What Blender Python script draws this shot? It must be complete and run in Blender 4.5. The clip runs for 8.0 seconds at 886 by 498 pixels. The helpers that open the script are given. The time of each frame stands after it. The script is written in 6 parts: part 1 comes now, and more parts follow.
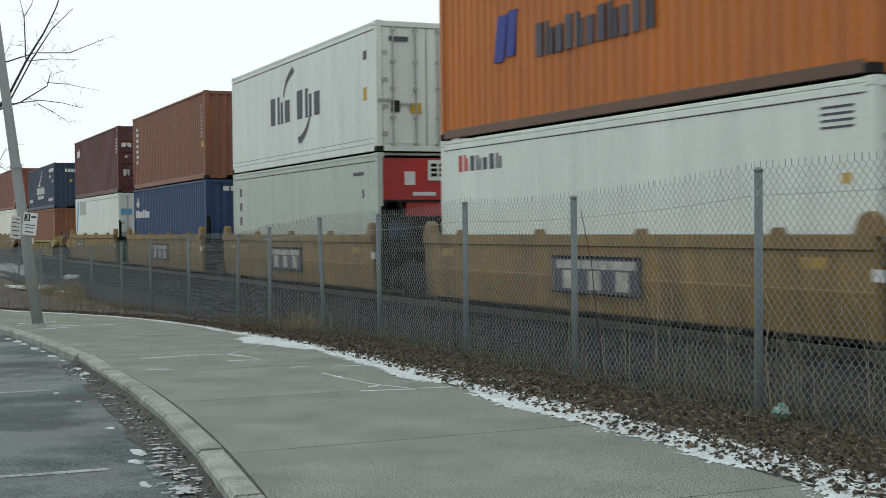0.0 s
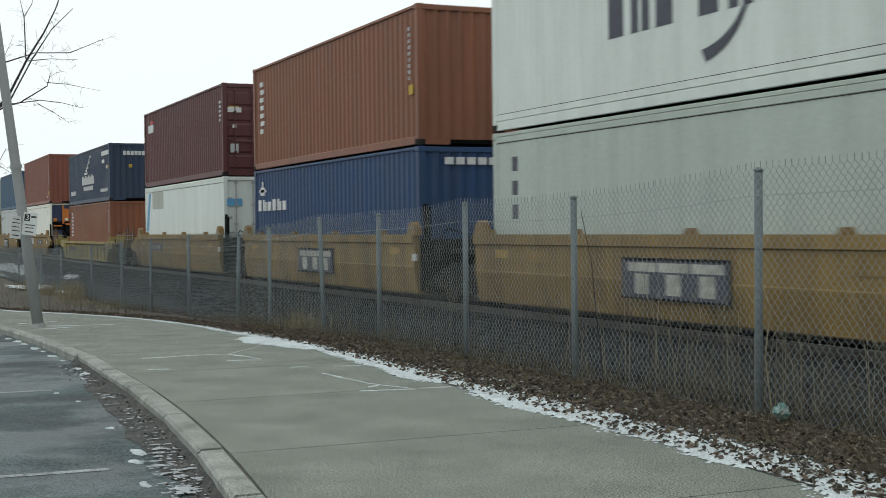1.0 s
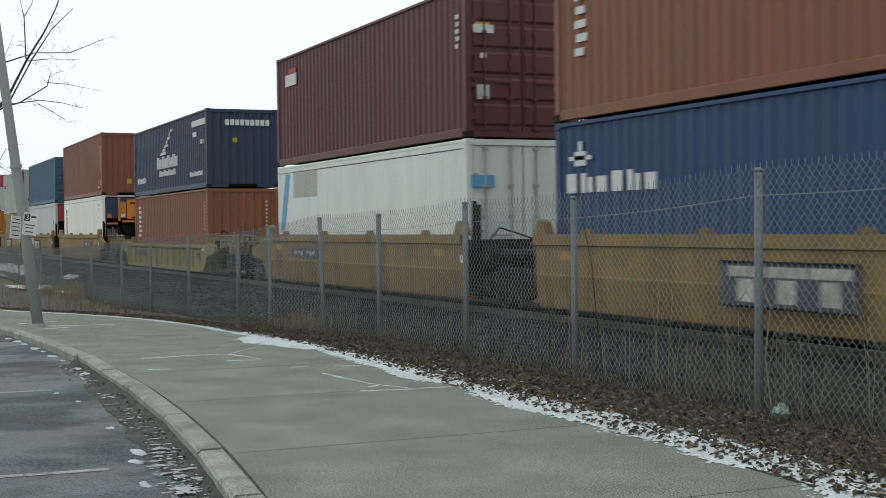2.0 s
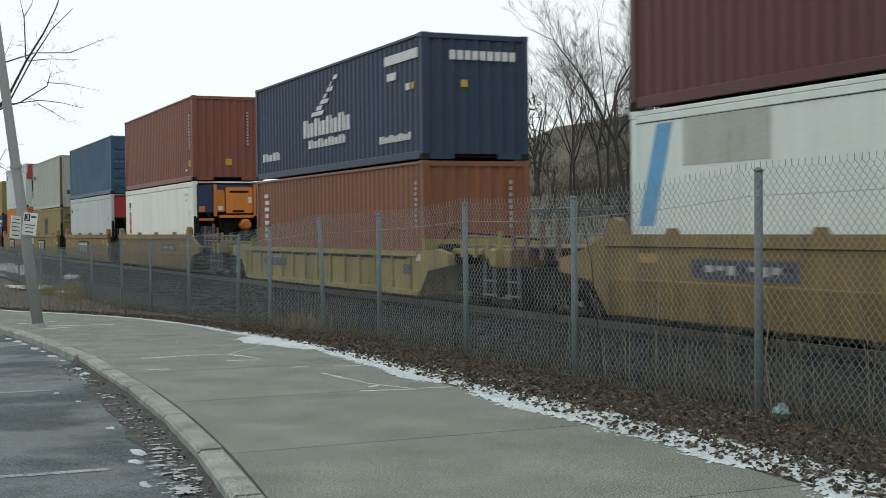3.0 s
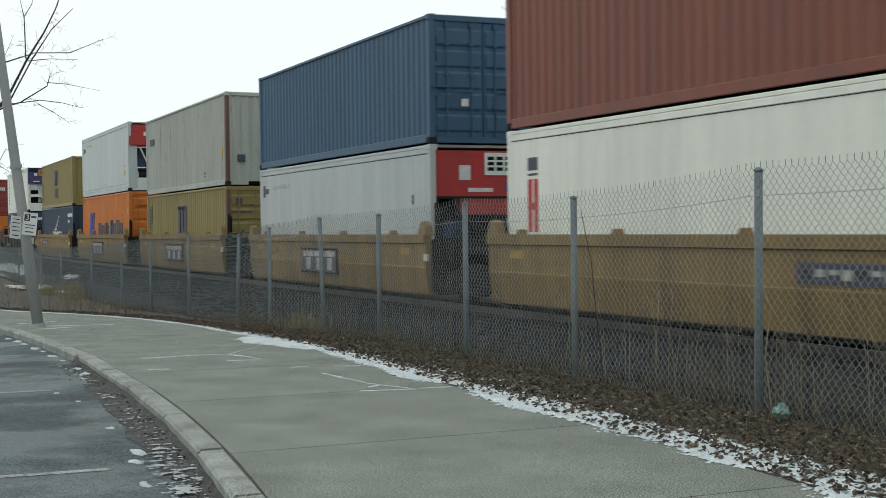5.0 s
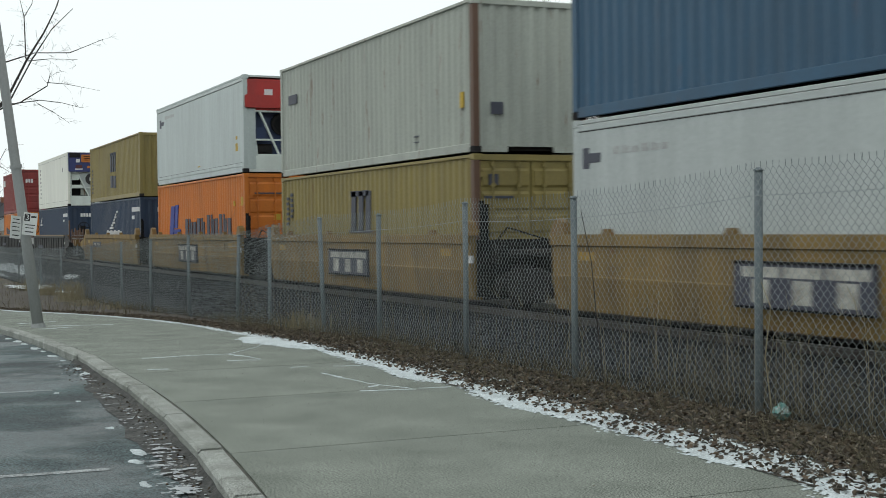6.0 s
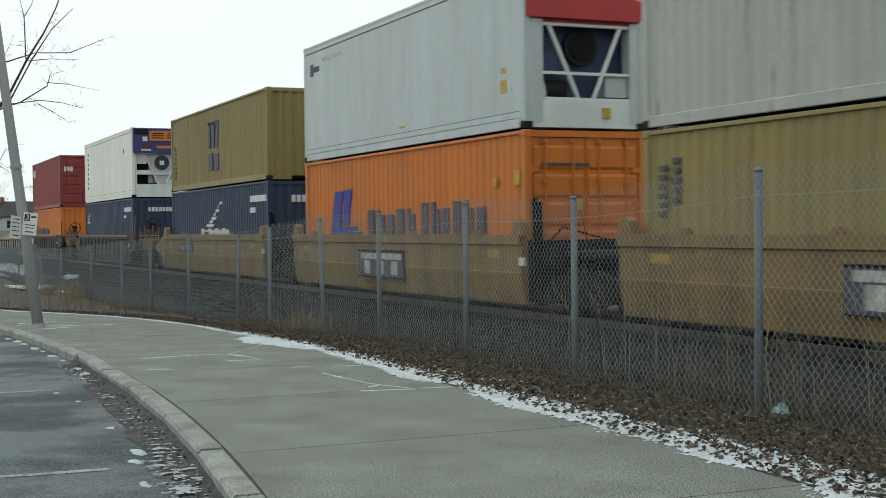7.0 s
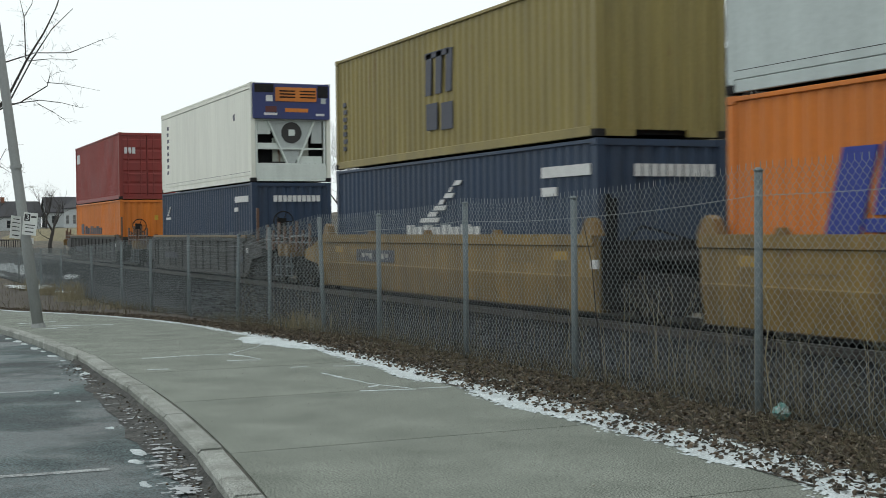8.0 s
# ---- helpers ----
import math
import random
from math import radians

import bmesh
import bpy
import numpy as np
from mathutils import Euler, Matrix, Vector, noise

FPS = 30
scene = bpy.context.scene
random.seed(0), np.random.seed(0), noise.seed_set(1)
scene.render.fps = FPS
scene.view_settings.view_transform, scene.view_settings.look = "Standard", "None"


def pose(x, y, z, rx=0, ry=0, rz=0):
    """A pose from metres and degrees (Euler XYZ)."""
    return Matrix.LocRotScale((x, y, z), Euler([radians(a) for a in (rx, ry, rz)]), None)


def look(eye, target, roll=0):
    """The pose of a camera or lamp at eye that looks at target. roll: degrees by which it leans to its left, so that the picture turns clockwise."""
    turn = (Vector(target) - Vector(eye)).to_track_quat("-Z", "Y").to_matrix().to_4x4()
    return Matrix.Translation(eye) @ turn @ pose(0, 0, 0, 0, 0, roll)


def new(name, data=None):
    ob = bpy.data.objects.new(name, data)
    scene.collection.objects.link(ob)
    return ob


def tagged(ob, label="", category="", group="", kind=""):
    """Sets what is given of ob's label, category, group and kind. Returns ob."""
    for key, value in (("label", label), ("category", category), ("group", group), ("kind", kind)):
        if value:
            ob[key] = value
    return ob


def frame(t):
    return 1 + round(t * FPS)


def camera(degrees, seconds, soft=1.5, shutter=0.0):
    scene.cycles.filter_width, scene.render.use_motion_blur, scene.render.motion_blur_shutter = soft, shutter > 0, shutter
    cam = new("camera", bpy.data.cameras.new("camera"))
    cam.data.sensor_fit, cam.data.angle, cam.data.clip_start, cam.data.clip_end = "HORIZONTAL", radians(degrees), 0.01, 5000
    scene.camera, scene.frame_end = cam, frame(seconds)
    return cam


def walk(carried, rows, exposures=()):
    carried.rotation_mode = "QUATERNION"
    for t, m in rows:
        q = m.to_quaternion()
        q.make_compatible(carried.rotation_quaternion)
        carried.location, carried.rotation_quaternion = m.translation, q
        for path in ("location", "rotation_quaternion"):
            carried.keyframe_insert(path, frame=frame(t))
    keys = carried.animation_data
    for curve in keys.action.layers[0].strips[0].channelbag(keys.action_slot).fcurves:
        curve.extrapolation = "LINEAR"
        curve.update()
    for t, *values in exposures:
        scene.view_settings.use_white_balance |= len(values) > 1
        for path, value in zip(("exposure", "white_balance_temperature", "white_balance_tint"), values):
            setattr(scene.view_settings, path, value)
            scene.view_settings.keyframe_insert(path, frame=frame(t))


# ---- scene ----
cam = camera(36.775, 8.0, soft=0.85, shutter=0.2)
EYE_Z = 1.56
VIEW = pose(0, 0, EYE_Z, 90 - 0.915, 0, 66.1) @ pose(0, 0, 0, 0, 0, -0.662)
walk(cam, [(0.0, VIEW), (8.0, VIEW)], exposures=[(0.0, 0.0), (8.0, 0.0)])

SPEED = 17.985   # the train, metres a second along +x
SIDE = 10.62     # near faces of the boxes
MID = SIDE + 1.219
RAIL = 0.04      # top of the rails

# ---------------------------------------------------------------- light
world = bpy.data.worlds.new("overcast")
scene.world = world
world.use_nodes = True
wn = world.node_tree
wn.nodes.clear()
sky = wn.nodes.new("ShaderNodeTexSky")
sky.sky_type, sky.sun_disc = "NISHITA", False
sky.sun_elevation, sky.sun_rotation = radians(65), radians(217)
sky.air_density, sky.dust_density = 1.0, 4.0
hs = wn.nodes.new("ShaderNodeHueSaturation")
hs.inputs["Saturation"].default_value = 0.3
cloud = wn.nodes.new("ShaderNodeMix")   # an even layer of cloud over the sky
cloud.data_type = "RGBA"
cloud.inputs[0].default_value = 0.88
cloud.inputs[7].default_value = (7.75, 8.4, 8.4, 1)
bgn = wn.nodes.new("ShaderNodeBackground")
bgn.inputs["Strength"].default_value = 0.13
out = wn.nodes.new("ShaderNodeOutputWorld")
wn.links.new(sky.outputs[0], hs.inputs["Color"])
wn.links.new(hs.outputs[0], cloud.inputs[6])
wn.links.new(cloud.outputs[2], bgn.inputs["Color"])
wn.links.new(bgn.outputs[0], out.inputs["Surface"])
sun = new("sun", bpy.data.lights.new("sun", "SUN"))
sun.data.energy, sun.data.angle, sun.data.color = 0.35, radians(40), (1.0, 0.98, 0.95)
sun.matrix_world = look((-6, -8, 22), (0, 0, 0))


# ---------------------------------------------------------------- materials
def node(nt, kind, **values):
    n = nt.nodes.new(kind)
    for k, v in values.items():
        n.inputs[k.replace("_", " ")].default_value = v
    return n


def surface(name, base, rough=0.7, metal=0.0, other=None, scale=6.0, spread=0.5, fine=60.0, grain=0.12,
            bump=0.1, streak=1.0, rust=0.0, rust_color=(0.16, 0.06, 0.025), gloss=0.5, wet=0.0, speckle=0.2):
    """Paint, stone or earth: a base colour, a second colour in patches, fine grain, stains drawn out downwards, relief."""
    m = bpy.data.materials.new(name)
    m.use_nodes = True
    nt = m.node_tree
    b = nt.nodes["Principled BSDF"]
    b.inputs["Roughness"].default_value, b.inputs["Metallic"].default_value = rough, metal
    b.inputs["Specular IOR Level"].default_value = gloss
    tc = nt.nodes.new("ShaderNodeTexCoord")
    mp = nt.nodes.new("ShaderNodeMapping")
    mp.inputs["Scale"].default_value = (1, 1, streak)
    info = nt.nodes.new("ShaderNodeObjectInfo")
    nt.links.new(tc.outputs["Object"], mp.inputs["Vector"])
    big = node(nt, "ShaderNodeTexNoise", Scale=scale, Detail=5.0, Roughness=0.6)
    big.noise_dimensions = "4D"
    nt.links.new(mp.outputs[0], big.inputs["Vector"])
    nt.links.new(info.outputs["Random"], big.inputs["W"])
    small = node(nt, "ShaderNodeTexNoise", Scale=fine, Detail=3.0, Roughness=0.7)
    nt.links.new(tc.outputs["Object"], small.inputs["Vector"])
    other = other or tuple(c * 0.72 for c in base)
    ramp = nt.nodes.new("ShaderNodeValToRGB")
    ramp.color_ramp.elements[0].position, ramp.color_ramp.elements[1].position = 0.5 - spread / 2, 0.5 + spread / 2
    ramp.color_ramp.elements[0].color, ramp.color_ramp.elements[1].color = (*other, 1), (*base, 1)
    nt.links.new(big.outputs[0], ramp.inputs[0])
    mix = nt.nodes.new("ShaderNodeMix")
    mix.data_type, mix.blend_type = "RGBA", "OVERLAY"
    mix.inputs[0].default_value = min(1.0, grain * 3)
    speck = node(nt, "ShaderNodeMapRange")
    speck.inputs[1].default_value, speck.inputs[2].default_value = 0.5 - speckle, 0.5 + speckle
    nt.links.new(small.outputs[0], speck.inputs[0])
    nt.links.new(ramp.outputs[0], mix.inputs[6])
    nt.links.new(speck.outputs[0], mix.inputs[7])
    color = mix.outputs[2]
    if rust:
        spots = node(nt, "ShaderNodeTexNoise", Scale=scale * 2.3, Detail=8.0, Roughness=0.75)
        nt.links.new(mp.outputs[0], spots.inputs["Vector"])
        r2 = nt.nodes.new("ShaderNodeValToRGB")
        r2.color_ramp.elements[0].position, r2.color_ramp.elements[1].position = 0.72 - 0.25 * rust, 0.8 - 0.2 * rust
        nt.links.new(spots.outputs[0], r2.inputs[0])
        mix2 = nt.nodes.new("ShaderNodeMix")
        mix2.data_type = "RGBA"
        mix2.inputs[7].default_value = (*rust_color, 1)
        nt.links.new(r2.outputs[0], mix2.inputs[0])
        nt.links.new(color, mix2.inputs[6])
        color = mix2.outputs[2]
    nt.links.new(color, b.inputs["Base Color"])
    if wet:
        damp = node(nt, "ShaderNodeTexNoise", Scale=0.55, Detail=4.0, Roughness=0.6)
        nt.links.new(tc.outputs["Object"], damp.inputs["Vector"])
        dr = node(nt, "ShaderNodeMapRange")
        dr.inputs[1].default_value, dr.inputs[2].default_value = 0.44, 0.56
        dr.inputs[3].default_value, dr.inputs[4].default_value = rough, wet
        nt.links.new(damp.outputs[0], dr.inputs[0])
        nt.links.new(dr.outputs[0], b.inputs["Roughness"])
    if bump:
        bm_ = node(nt, "ShaderNodeBump", Strength=bump, Distance=0.02)
        nt.links.new(small.outputs[0], bm_.inputs["Height"])
        nt.links.new(bm_.outputs[0], b.inputs["Normal"])
    return m


def paint(name, base, rust=0.15, rough=0.5, dirt=0.75):
    return surface(name, base, rough, other=tuple(c * dirt * 0.92 + 0.014 for c in base), scale=2.0, spread=0.34, fine=22,
                   grain=0.03, bump=0.04, streak=0.14, rust=rust + 0.1, gloss=0.35)


P = {
    "orange": paint("orange_paint", (0.50, 0.145, 0.02), 0.12),
    "orange_b": paint("bright_orange_paint", (0.62, 0.18, 0.02), 0.05),
    "white": paint("white_reefer_paint", (0.66, 0.715, 0.675), 0.0, 0.45, 0.88),
    "cream": paint("cream_reefer_paint", (0.76, 0.77, 0.685), 0.02, 0.45, 0.9),
    "palegrey": paint("pale_grey_reefer_paint", (0.44, 0.48, 0.47), 0.03, 0.45, 0.88),
    "greengrey": paint("green_grey_reefer_paint", (0.42, 0.475, 0.43), 0.02, 0.45, 0.88),
    "grey": paint("weathered_grey_paint", (0.41, 0.435, 0.385), 0.42, 0.55, 0.82),
    "terracotta": paint("terracotta_paint", (0.23, 0.084, 0.042), 0.08),
    "brown": paint("red_brown_paint", (0.222, 0.072, 0.046), 0.1),
    "maroon": paint("maroon_paint", (0.107, 0.03, 0.031), 0.1),
    "red": paint("red_paint", (0.25, 0.035, 0.03), 0.1),
    "blue": paint("blue_paint", (0.018, 0.056, 0.145), 0.05),
    "midblue": paint("mid_blue_paint", (0.038, 0.103, 0.178), 0.2),
    "navy": paint("navy_paint", (0.022, 0.044, 0.087), 0.08),
    "olive": paint("mustard_olive_paint", (0.27, 0.215, 0.07), 0.34),
    "car": paint("dirty_yellow_car_paint", (0.25, 0.163, 0.048), 0.42, 0.65, 0.5),
    "carlight": paint("yellow_car_paint", (0.31, 0.245, 0.07), 0.42, 0.6, 0.6),
    "cargrey": paint("grey_brown_car_paint", (0.044, 0.043, 0.042), 0.1, 0.65, 0.6),
    "mach_red": paint("red_machinery_paint", (0.42, 0.035, 0.03), 0.05),
    "mach_orange": paint("orange_machinery_paint", (0.62, 0.2, 0.03), 0.05),
    "mach_blue": paint("blue_machinery_paint", (0.022, 0.04, 0.1), 0.05),
    "mach_cobalt": paint("cobalt_machinery_paint", (0.034, 0.047, 0.165), 0.2),
    "whiteb": paint("blue_white_reefer_paint", (0.48, 0.54, 0.53), 0.02, 0.45, 0.88),
    "rustbrown": paint("rust_brown_paint", (0.135, 0.072, 0.045), 0.3),
    "cone": paint("rusty_yellow_cone_paint", (0.2, 0.12, 0.035), 0.5),
    "black": surface("black_rubber_and_dark_parts", (0.012, 0.012, 0.013), 0.8, grain=0.1, bump=0.1, gloss=0.12),
    "under": surface("near_black_underframe_steel", (0.016, 0.017, 0.019), 0.85, other=(0.03, 0.027, 0.025), rust=0.06, gloss=0.12),
    "steel": surface("worn_rail_steel", (0.16, 0.155, 0.15), 0.4, 0.7, other=(0.08, 0.065, 0.06), grain=0.1),
    "galv": surface("galvanised_steel", (0.175, 0.21, 0.225), 0.6, 0.2, other=(0.115, 0.14, 0.15), scale=9, fine=90, grain=0.1, bump=0.05),
    "lock": surface("galvanised_lock_rod_steel", (0.42, 0.43, 0.42), 0.45, 0.3, other=(0.3, 0.3, 0.3)),
    "ink": surface("dark_grey_lettering_paint", (0.06, 0.065, 0.09), 0.6, scale=9, grain=0.05, bump=0),
    "inkwhite": surface("white_lettering_paint", (0.66, 0.67, 0.66), 0.6, scale=9, other=(0.5, 0.5, 0.5), grain=0.05, bump=0),
    "dirtywhite": surface("grimy_white_lettering_paint", (0.5, 0.49, 0.44), 0.65, scale=5, other=(0.26, 0.25, 0.22), spread=0.3, grain=0.15, bump=0),
    "inkblue": surface("blue_lettering_paint", (0.02, 0.04, 0.28), 0.6, scale=9, grain=0.05, bump=0),
    "inkred": surface("red_lettering_paint", (0.5, 0.04, 0.04), 0.6, scale=9, grain=0.05, bump=0),
    "inkcyan": surface("sky_blue_lettering_paint", (0.12, 0.36, 0.6), 0.6, scale=9, grain=0.05, bump=0),
    "inkyellow": surface("yellow_sticker", (0.55, 0.36, 0.03), 0.6, scale=9, grain=0.05, bump=0),
    "worn_yellow": surface("worn_yellow_paint", (0.42, 0.26, 0.03), 0.6, other=(0.25, 0.16, 0.045), scale=7, spread=0.3, grain=0.1, bump=0),
    "asphalt": surface("wet_worn_asphalt", (0.052, 0.081, 0.084), 0.78, other=(0.030, 0.039, 0.041), scale=0.75, spread=0.3, fine=60, grain=0.33, speckle=0.12, bump=0.4, gloss=0.36, wet=0.45),
    "concrete": surface("worn_sidewalk_concrete", (0.214, 0.234, 0.203), 0.92, other=(0.128, 0.142, 0.122), scale=1.5, spread=0.42, fine=75, grain=0.33, speckle=0.18, bump=0.0, gloss=0.25, rust=0.34, rust_color=(0.09, 0.088, 0.068)),
    "joint": surface("gritty_joint_filling", (0.10, 0.095, 0.08), 0.9, other=(0.05, 0.05, 0.04), scale=12, grain=0.2),
    "granite": surface("granite_kerb", (0.31, 0.325, 0.30), 0.85, other=(0.14, 0.15, 0.13), scale=3.2, spread=0.36, fine=110, grain=0.35, bump=0.3, rust=0.5, rust_color=(0.07, 0.068, 0.05)),
    "ballast": surface("grey_track_ballast", (0.04, 0.044, 0.048), 0.95, other=(0.02, 0.022, 0.025), scale=9, fine=24, grain=0.33, bump=0.9, gloss=0.15),
    "soil": surface("brown_soil_and_leaf_mould", (0.078, 0.068, 0.054), 0.95, other=(0.035, 0.029, 0.024), scale=5, fine=40, grain=0.3, bump=0.7),
    "snow": surface("thin_dirty_snow", (0.56, 0.62, 0.63), 0.75, other=(0.36, 0.4, 0.41), scale=5, fine=60, grain=0.15, bump=0.4),
    "hill": surface("winter_hillside_litter", (0.105, 0.085, 0.058), 0.95, other=(0.05, 0.048, 0.038), scale=0.3, spread=0.3, fine=5, grain=0.33, bump=0.8),
    "grass": surface("dead_winter_turf", (0.2, 0.165, 0.085), 0.95, other=(0.11, 0.1, 0.055), scale=0.4, fine=14, grain=0.3, bump=0.6),
    "bark": surface("dark_wet_bark", (0.06, 0.053, 0.048), 0.9, other=(0.03, 0.027, 0.025), scale=9, fine=50, grain=0.3, bump=0.5, streak=0.2),
    "straw": surface("dead_straw_stalks", (0.3, 0.265, 0.175), 0.9, other=(0.17, 0.145, 0.09), scale=9, grain=0.1, bump=0),
    "leaf": surface("dead_brown_leaves", (0.105, 0.058, 0.033), 0.9, other=(0.045, 0.028, 0.02), scale=14, spread=0.3, grain=0.1, bump=0),
    "brush": surface("grey_brown_brush", (0.06, 0.05, 0.042), 0.9, other=(0.03, 0.027, 0.025), scale=2, grain=0.1, bump=0),
    "wire": surface("galvanised_wire", (0.29, 0.322, 0.325), 0.5, 0.2, other=(0.19, 0.212, 0.217), scale=9, grain=0.1, bump=0),
    "ice": surface("thin_grey_ice", (0.3, 0.33, 0.34), 0.35, other=(0.2, 0.215, 0.225), scale=8, grain=0.1, bump=0.1),
    "pole": surface("weathered_grey_pole", (0.33, 0.345, 0.34), 0.75, other=(0.25, 0.26, 0.255), scale=4, fine=30, grain=0.03, bump=0.03, streak=0.15),
    "grit": surface("dark_gutter_grit", (0.066, 0.066, 0.06), 0.9, other=(0.022, 0.023, 0.022), scale=7, spread=0.3, fine=34, grain=0.33, bump=0.8, rust=0.5, rust_color=(0.15, 0.15, 0.145)),
    "siding_far": surface("pale_blue_grey_clapboard", (0.46, 0.49, 0.5), 0.85, other=(0.36, 0.385, 0.395), grain=0.1),
    "wallgrey": surface("old_grey_retaining_wall", (0.105, 0.115, 0.113), 0.9, other=(0.065, 0.07, 0.07), scale=0.6, fine=9, grain=0.25, streak=0.4),
    "tie": surface("creosoted_timber", (0.025, 0.024, 0.024), 0.95, gloss=0.1, other=(0.016, 0.016, 0.016), grain=0.2, bump=0.4),
    "needle": surface("dark_pine_needles", (0.058, 0.066, 0.05), 0.9, other=(0.034, 0.039, 0.03), grain=0.2, bump=0),
    "siding": surface("weathered_pale_clapboard", (0.28, 0.27, 0.245), 0.85, other=(0.2, 0.195, 0.175), grain=0.1),
    "siding_tan": surface("tan_clapboard", (0.14, 0.1, 0.075), 0.85, other=(0.1, 0.075, 0.058), grain=0.1),
    "shingle": surface("dark_roof_shingle", (0.06, 0.06, 0.066), 0.9, other=(0.035, 0.035, 0.04), scale=3, grain=0.2),
    "glass": surface("dark_window_glass", (0.02, 0.024, 0.028), 0.12, grain=0.02, bump=0),
    "sign": surface("white_sign_sheet", (0.7, 0.72, 0.7), 0.5, other=(0.58, 0.6, 0.58), grain=0.04, bump=0),
    "signink": surface("black_sign_ink", (0.02, 0.02, 0.022), 0.5, grain=0.02, bump=0),
    "bottle": surface("pale_green_plastic", (0.04, 0.17, 0.15), 0.3, other=(0.22, 0.26, 0.245), scale=14, spread=0.12, grain=0.2),
}


# ---------------------------------------------------------------- mesh tools
class Shape:
    def __init__(self):
        self.v, self.f = [], []

    def add(self, verts, faces):
        n = len(self.v)
        self.v += [tuple(p) for p in verts]
        self.f += [tuple(i + n for i in f) for f in faces]
        return self

    def box(self, x0, x1, y0, y1, z0, z1, c=0.0):
        """A box; c takes the edges off along x."""
        if c <= 0:
            vs = [(x, y, z) for x in (x0, x1) for y in (y0, y1) for z in (z0, z1)]
            return self.add(vs, [(0, 1, 3, 2), (4, 6, 7, 5), (0, 4, 5, 1), (2, 3, 7, 6), (0, 2, 6, 4), (1, 5, 7, 3)])
        return self.prism([(y0 + c, z0), (y1 - c, z0), (y1, z0 + c), (y1, z1 - c), (y1 - c, z1), (y0 + c, z1), (y0, z1 - c), (y0, z0 + c)], x0, x1)

    def prism(self, yz, x0, x1):
        """A profile in y, z drawn along x."""
        n = len(yz)
        vs = [(x0, y, z) for y, z in yz] + [(x1, y, z) for y, z in yz]
        fs = [(i, (i + 1) % n, (i + 1) % n + n, i + n) for i in range(n)]
        return self.add(vs, fs + [tuple(range(n))[::-1], tuple(range(n, 2 * n))])

    def slab(self, xz, y0, y1):
        """A profile in x, z drawn along y."""
        n = len(xz)
        vs = [(x, y0, z) for x, z in xz] + [(x, y1, z) for x, z in xz]
        fs = [(i, i + n, (i + 1) % n + n, (i + 1) % n) for i in range(n)]
        return self.add(vs, fs + [tuple(range(n)), tuple(range(n, 2 * n))[::-1]])

    def tube(self, pts, radii, n=6, caps=True):
        pts = [Vector(q) for q in pts]
        if not isinstance(radii, (list, tuple)):
            radii = [radii] * len(pts)
        base, keep = len(self.v), None
        for i, q in enumerate(pts):
            d = (pts[min(i + 1, len(pts) - 1)] - pts[max(i - 1, 0)]).normalized()
            a = keep - d * keep.dot(d) if keep is not None else d.orthogonal()
            a = a.normalized() if a.length > 1e-4 else d.orthogonal().normalized()
            keep = a
            b = d.cross(a)
            for k in range(n):
                w = 2 * math.pi * k / n
                self.v.append(tuple(q + radii[i] * (math.cos(w) * a + math.sin(w) * b)))
        for i in range(len(pts) - 1):
            for k in range(n):
                k2 = (k + 1) % n
                self.f.append((base + i * n + k, base + i * n + k2, base + (i + 1) * n + k2, base + (i + 1) * n + k))
        if caps and n > 2:
            self.f.append(tuple(base + k for k in range(n))[::-1])
            self.f.append(tuple(base + (len(pts) - 1) * n + k for k in range(n)))
        return self

    def disc(self, c, r, w, n=20, axis="y"):
        c = Vector(c)
        d = {"x": Vector((1, 0, 0)), "y": Vector((0, 1, 0)), "z": Vector((0, 0, 1))}[axis]
        return self.tube([c - d * w / 2, c + d * w / 2], r, n)

    def mesh(self, name, mat, smooth=False):
        me = bpy.data.meshes.new(name)
        me.from_pydata(self.v, [], self.f)
        me.update()
        b = bmesh.new()
        b.from_mesh(me)
        bmesh.ops.recalc_face_normals(b, faces=b.faces)
        b.to_mesh(me)
        b.free()
        if mat:
            me.materials.append(mat)
        if smooth:
            me.shade_smooth()
        return me


def part(name, shape, mat, parent=None, label="", smooth=False):
    data = shape.mesh(name, mat, smooth) if isinstance(shape, Shape) else shape
    ob = new(name, data)
    ob.parent = parent
    if label:
        ob["label"] = label
    return ob


def thing(name, label, category, m=None, group="", kind=""):
    ob = new(name)
    ob.empty_display_size = 0.3
    if m is not None:
        ob.matrix_basis = m
    return tagged(ob, label, category, group, kind)


def setting(name, shape, mat, label, category, smooth=False):
    return tagged(part(name, shape, mat, None, "", smooth), label, category, "", "structure")


moving = []   # (thing, x at the start, y, z)


def rides(ob, x, y, z):
    ob.matrix_basis = pose(x, y, z)
    moving.append((ob, x, y, z))
    return ob


# ---------------------------------------------------------------- ground
def fall(x):
    """Height of the pavement along the street, which runs down towards the bend."""
    if x > -17:
        return 0.0
    if x > -36:
        return -0.49 * (-17 - x) / 19
    return -0.49 - 0.14 * min(1.0, (-36 - x) / 20)


def smooth_step(a, b, x):
    t = min(1.0, max(0.0, (x - a) / (b - a)))
    return t * t * (3 - 2 * t)


def kerb_y(x):
    """The kerb's middle line."""
    if x > -15:
        return 2.66 - 0.0095 * (x + 15) ** 2
    return 2.66 - 0.035 * (x + 15) - 0.003 * (x + 15) ** 2


def edge_y(x):
    """The far edge of the pavement, where the snow lies."""
    return 5.28 - 0.05 * (x + 9) * (x > -9) * 0.6 + 0.028 * max(0, -x - 9) - 0.0125 * max(0, -x - 23) ** 2 - 0.03 * max(0, x + 8)


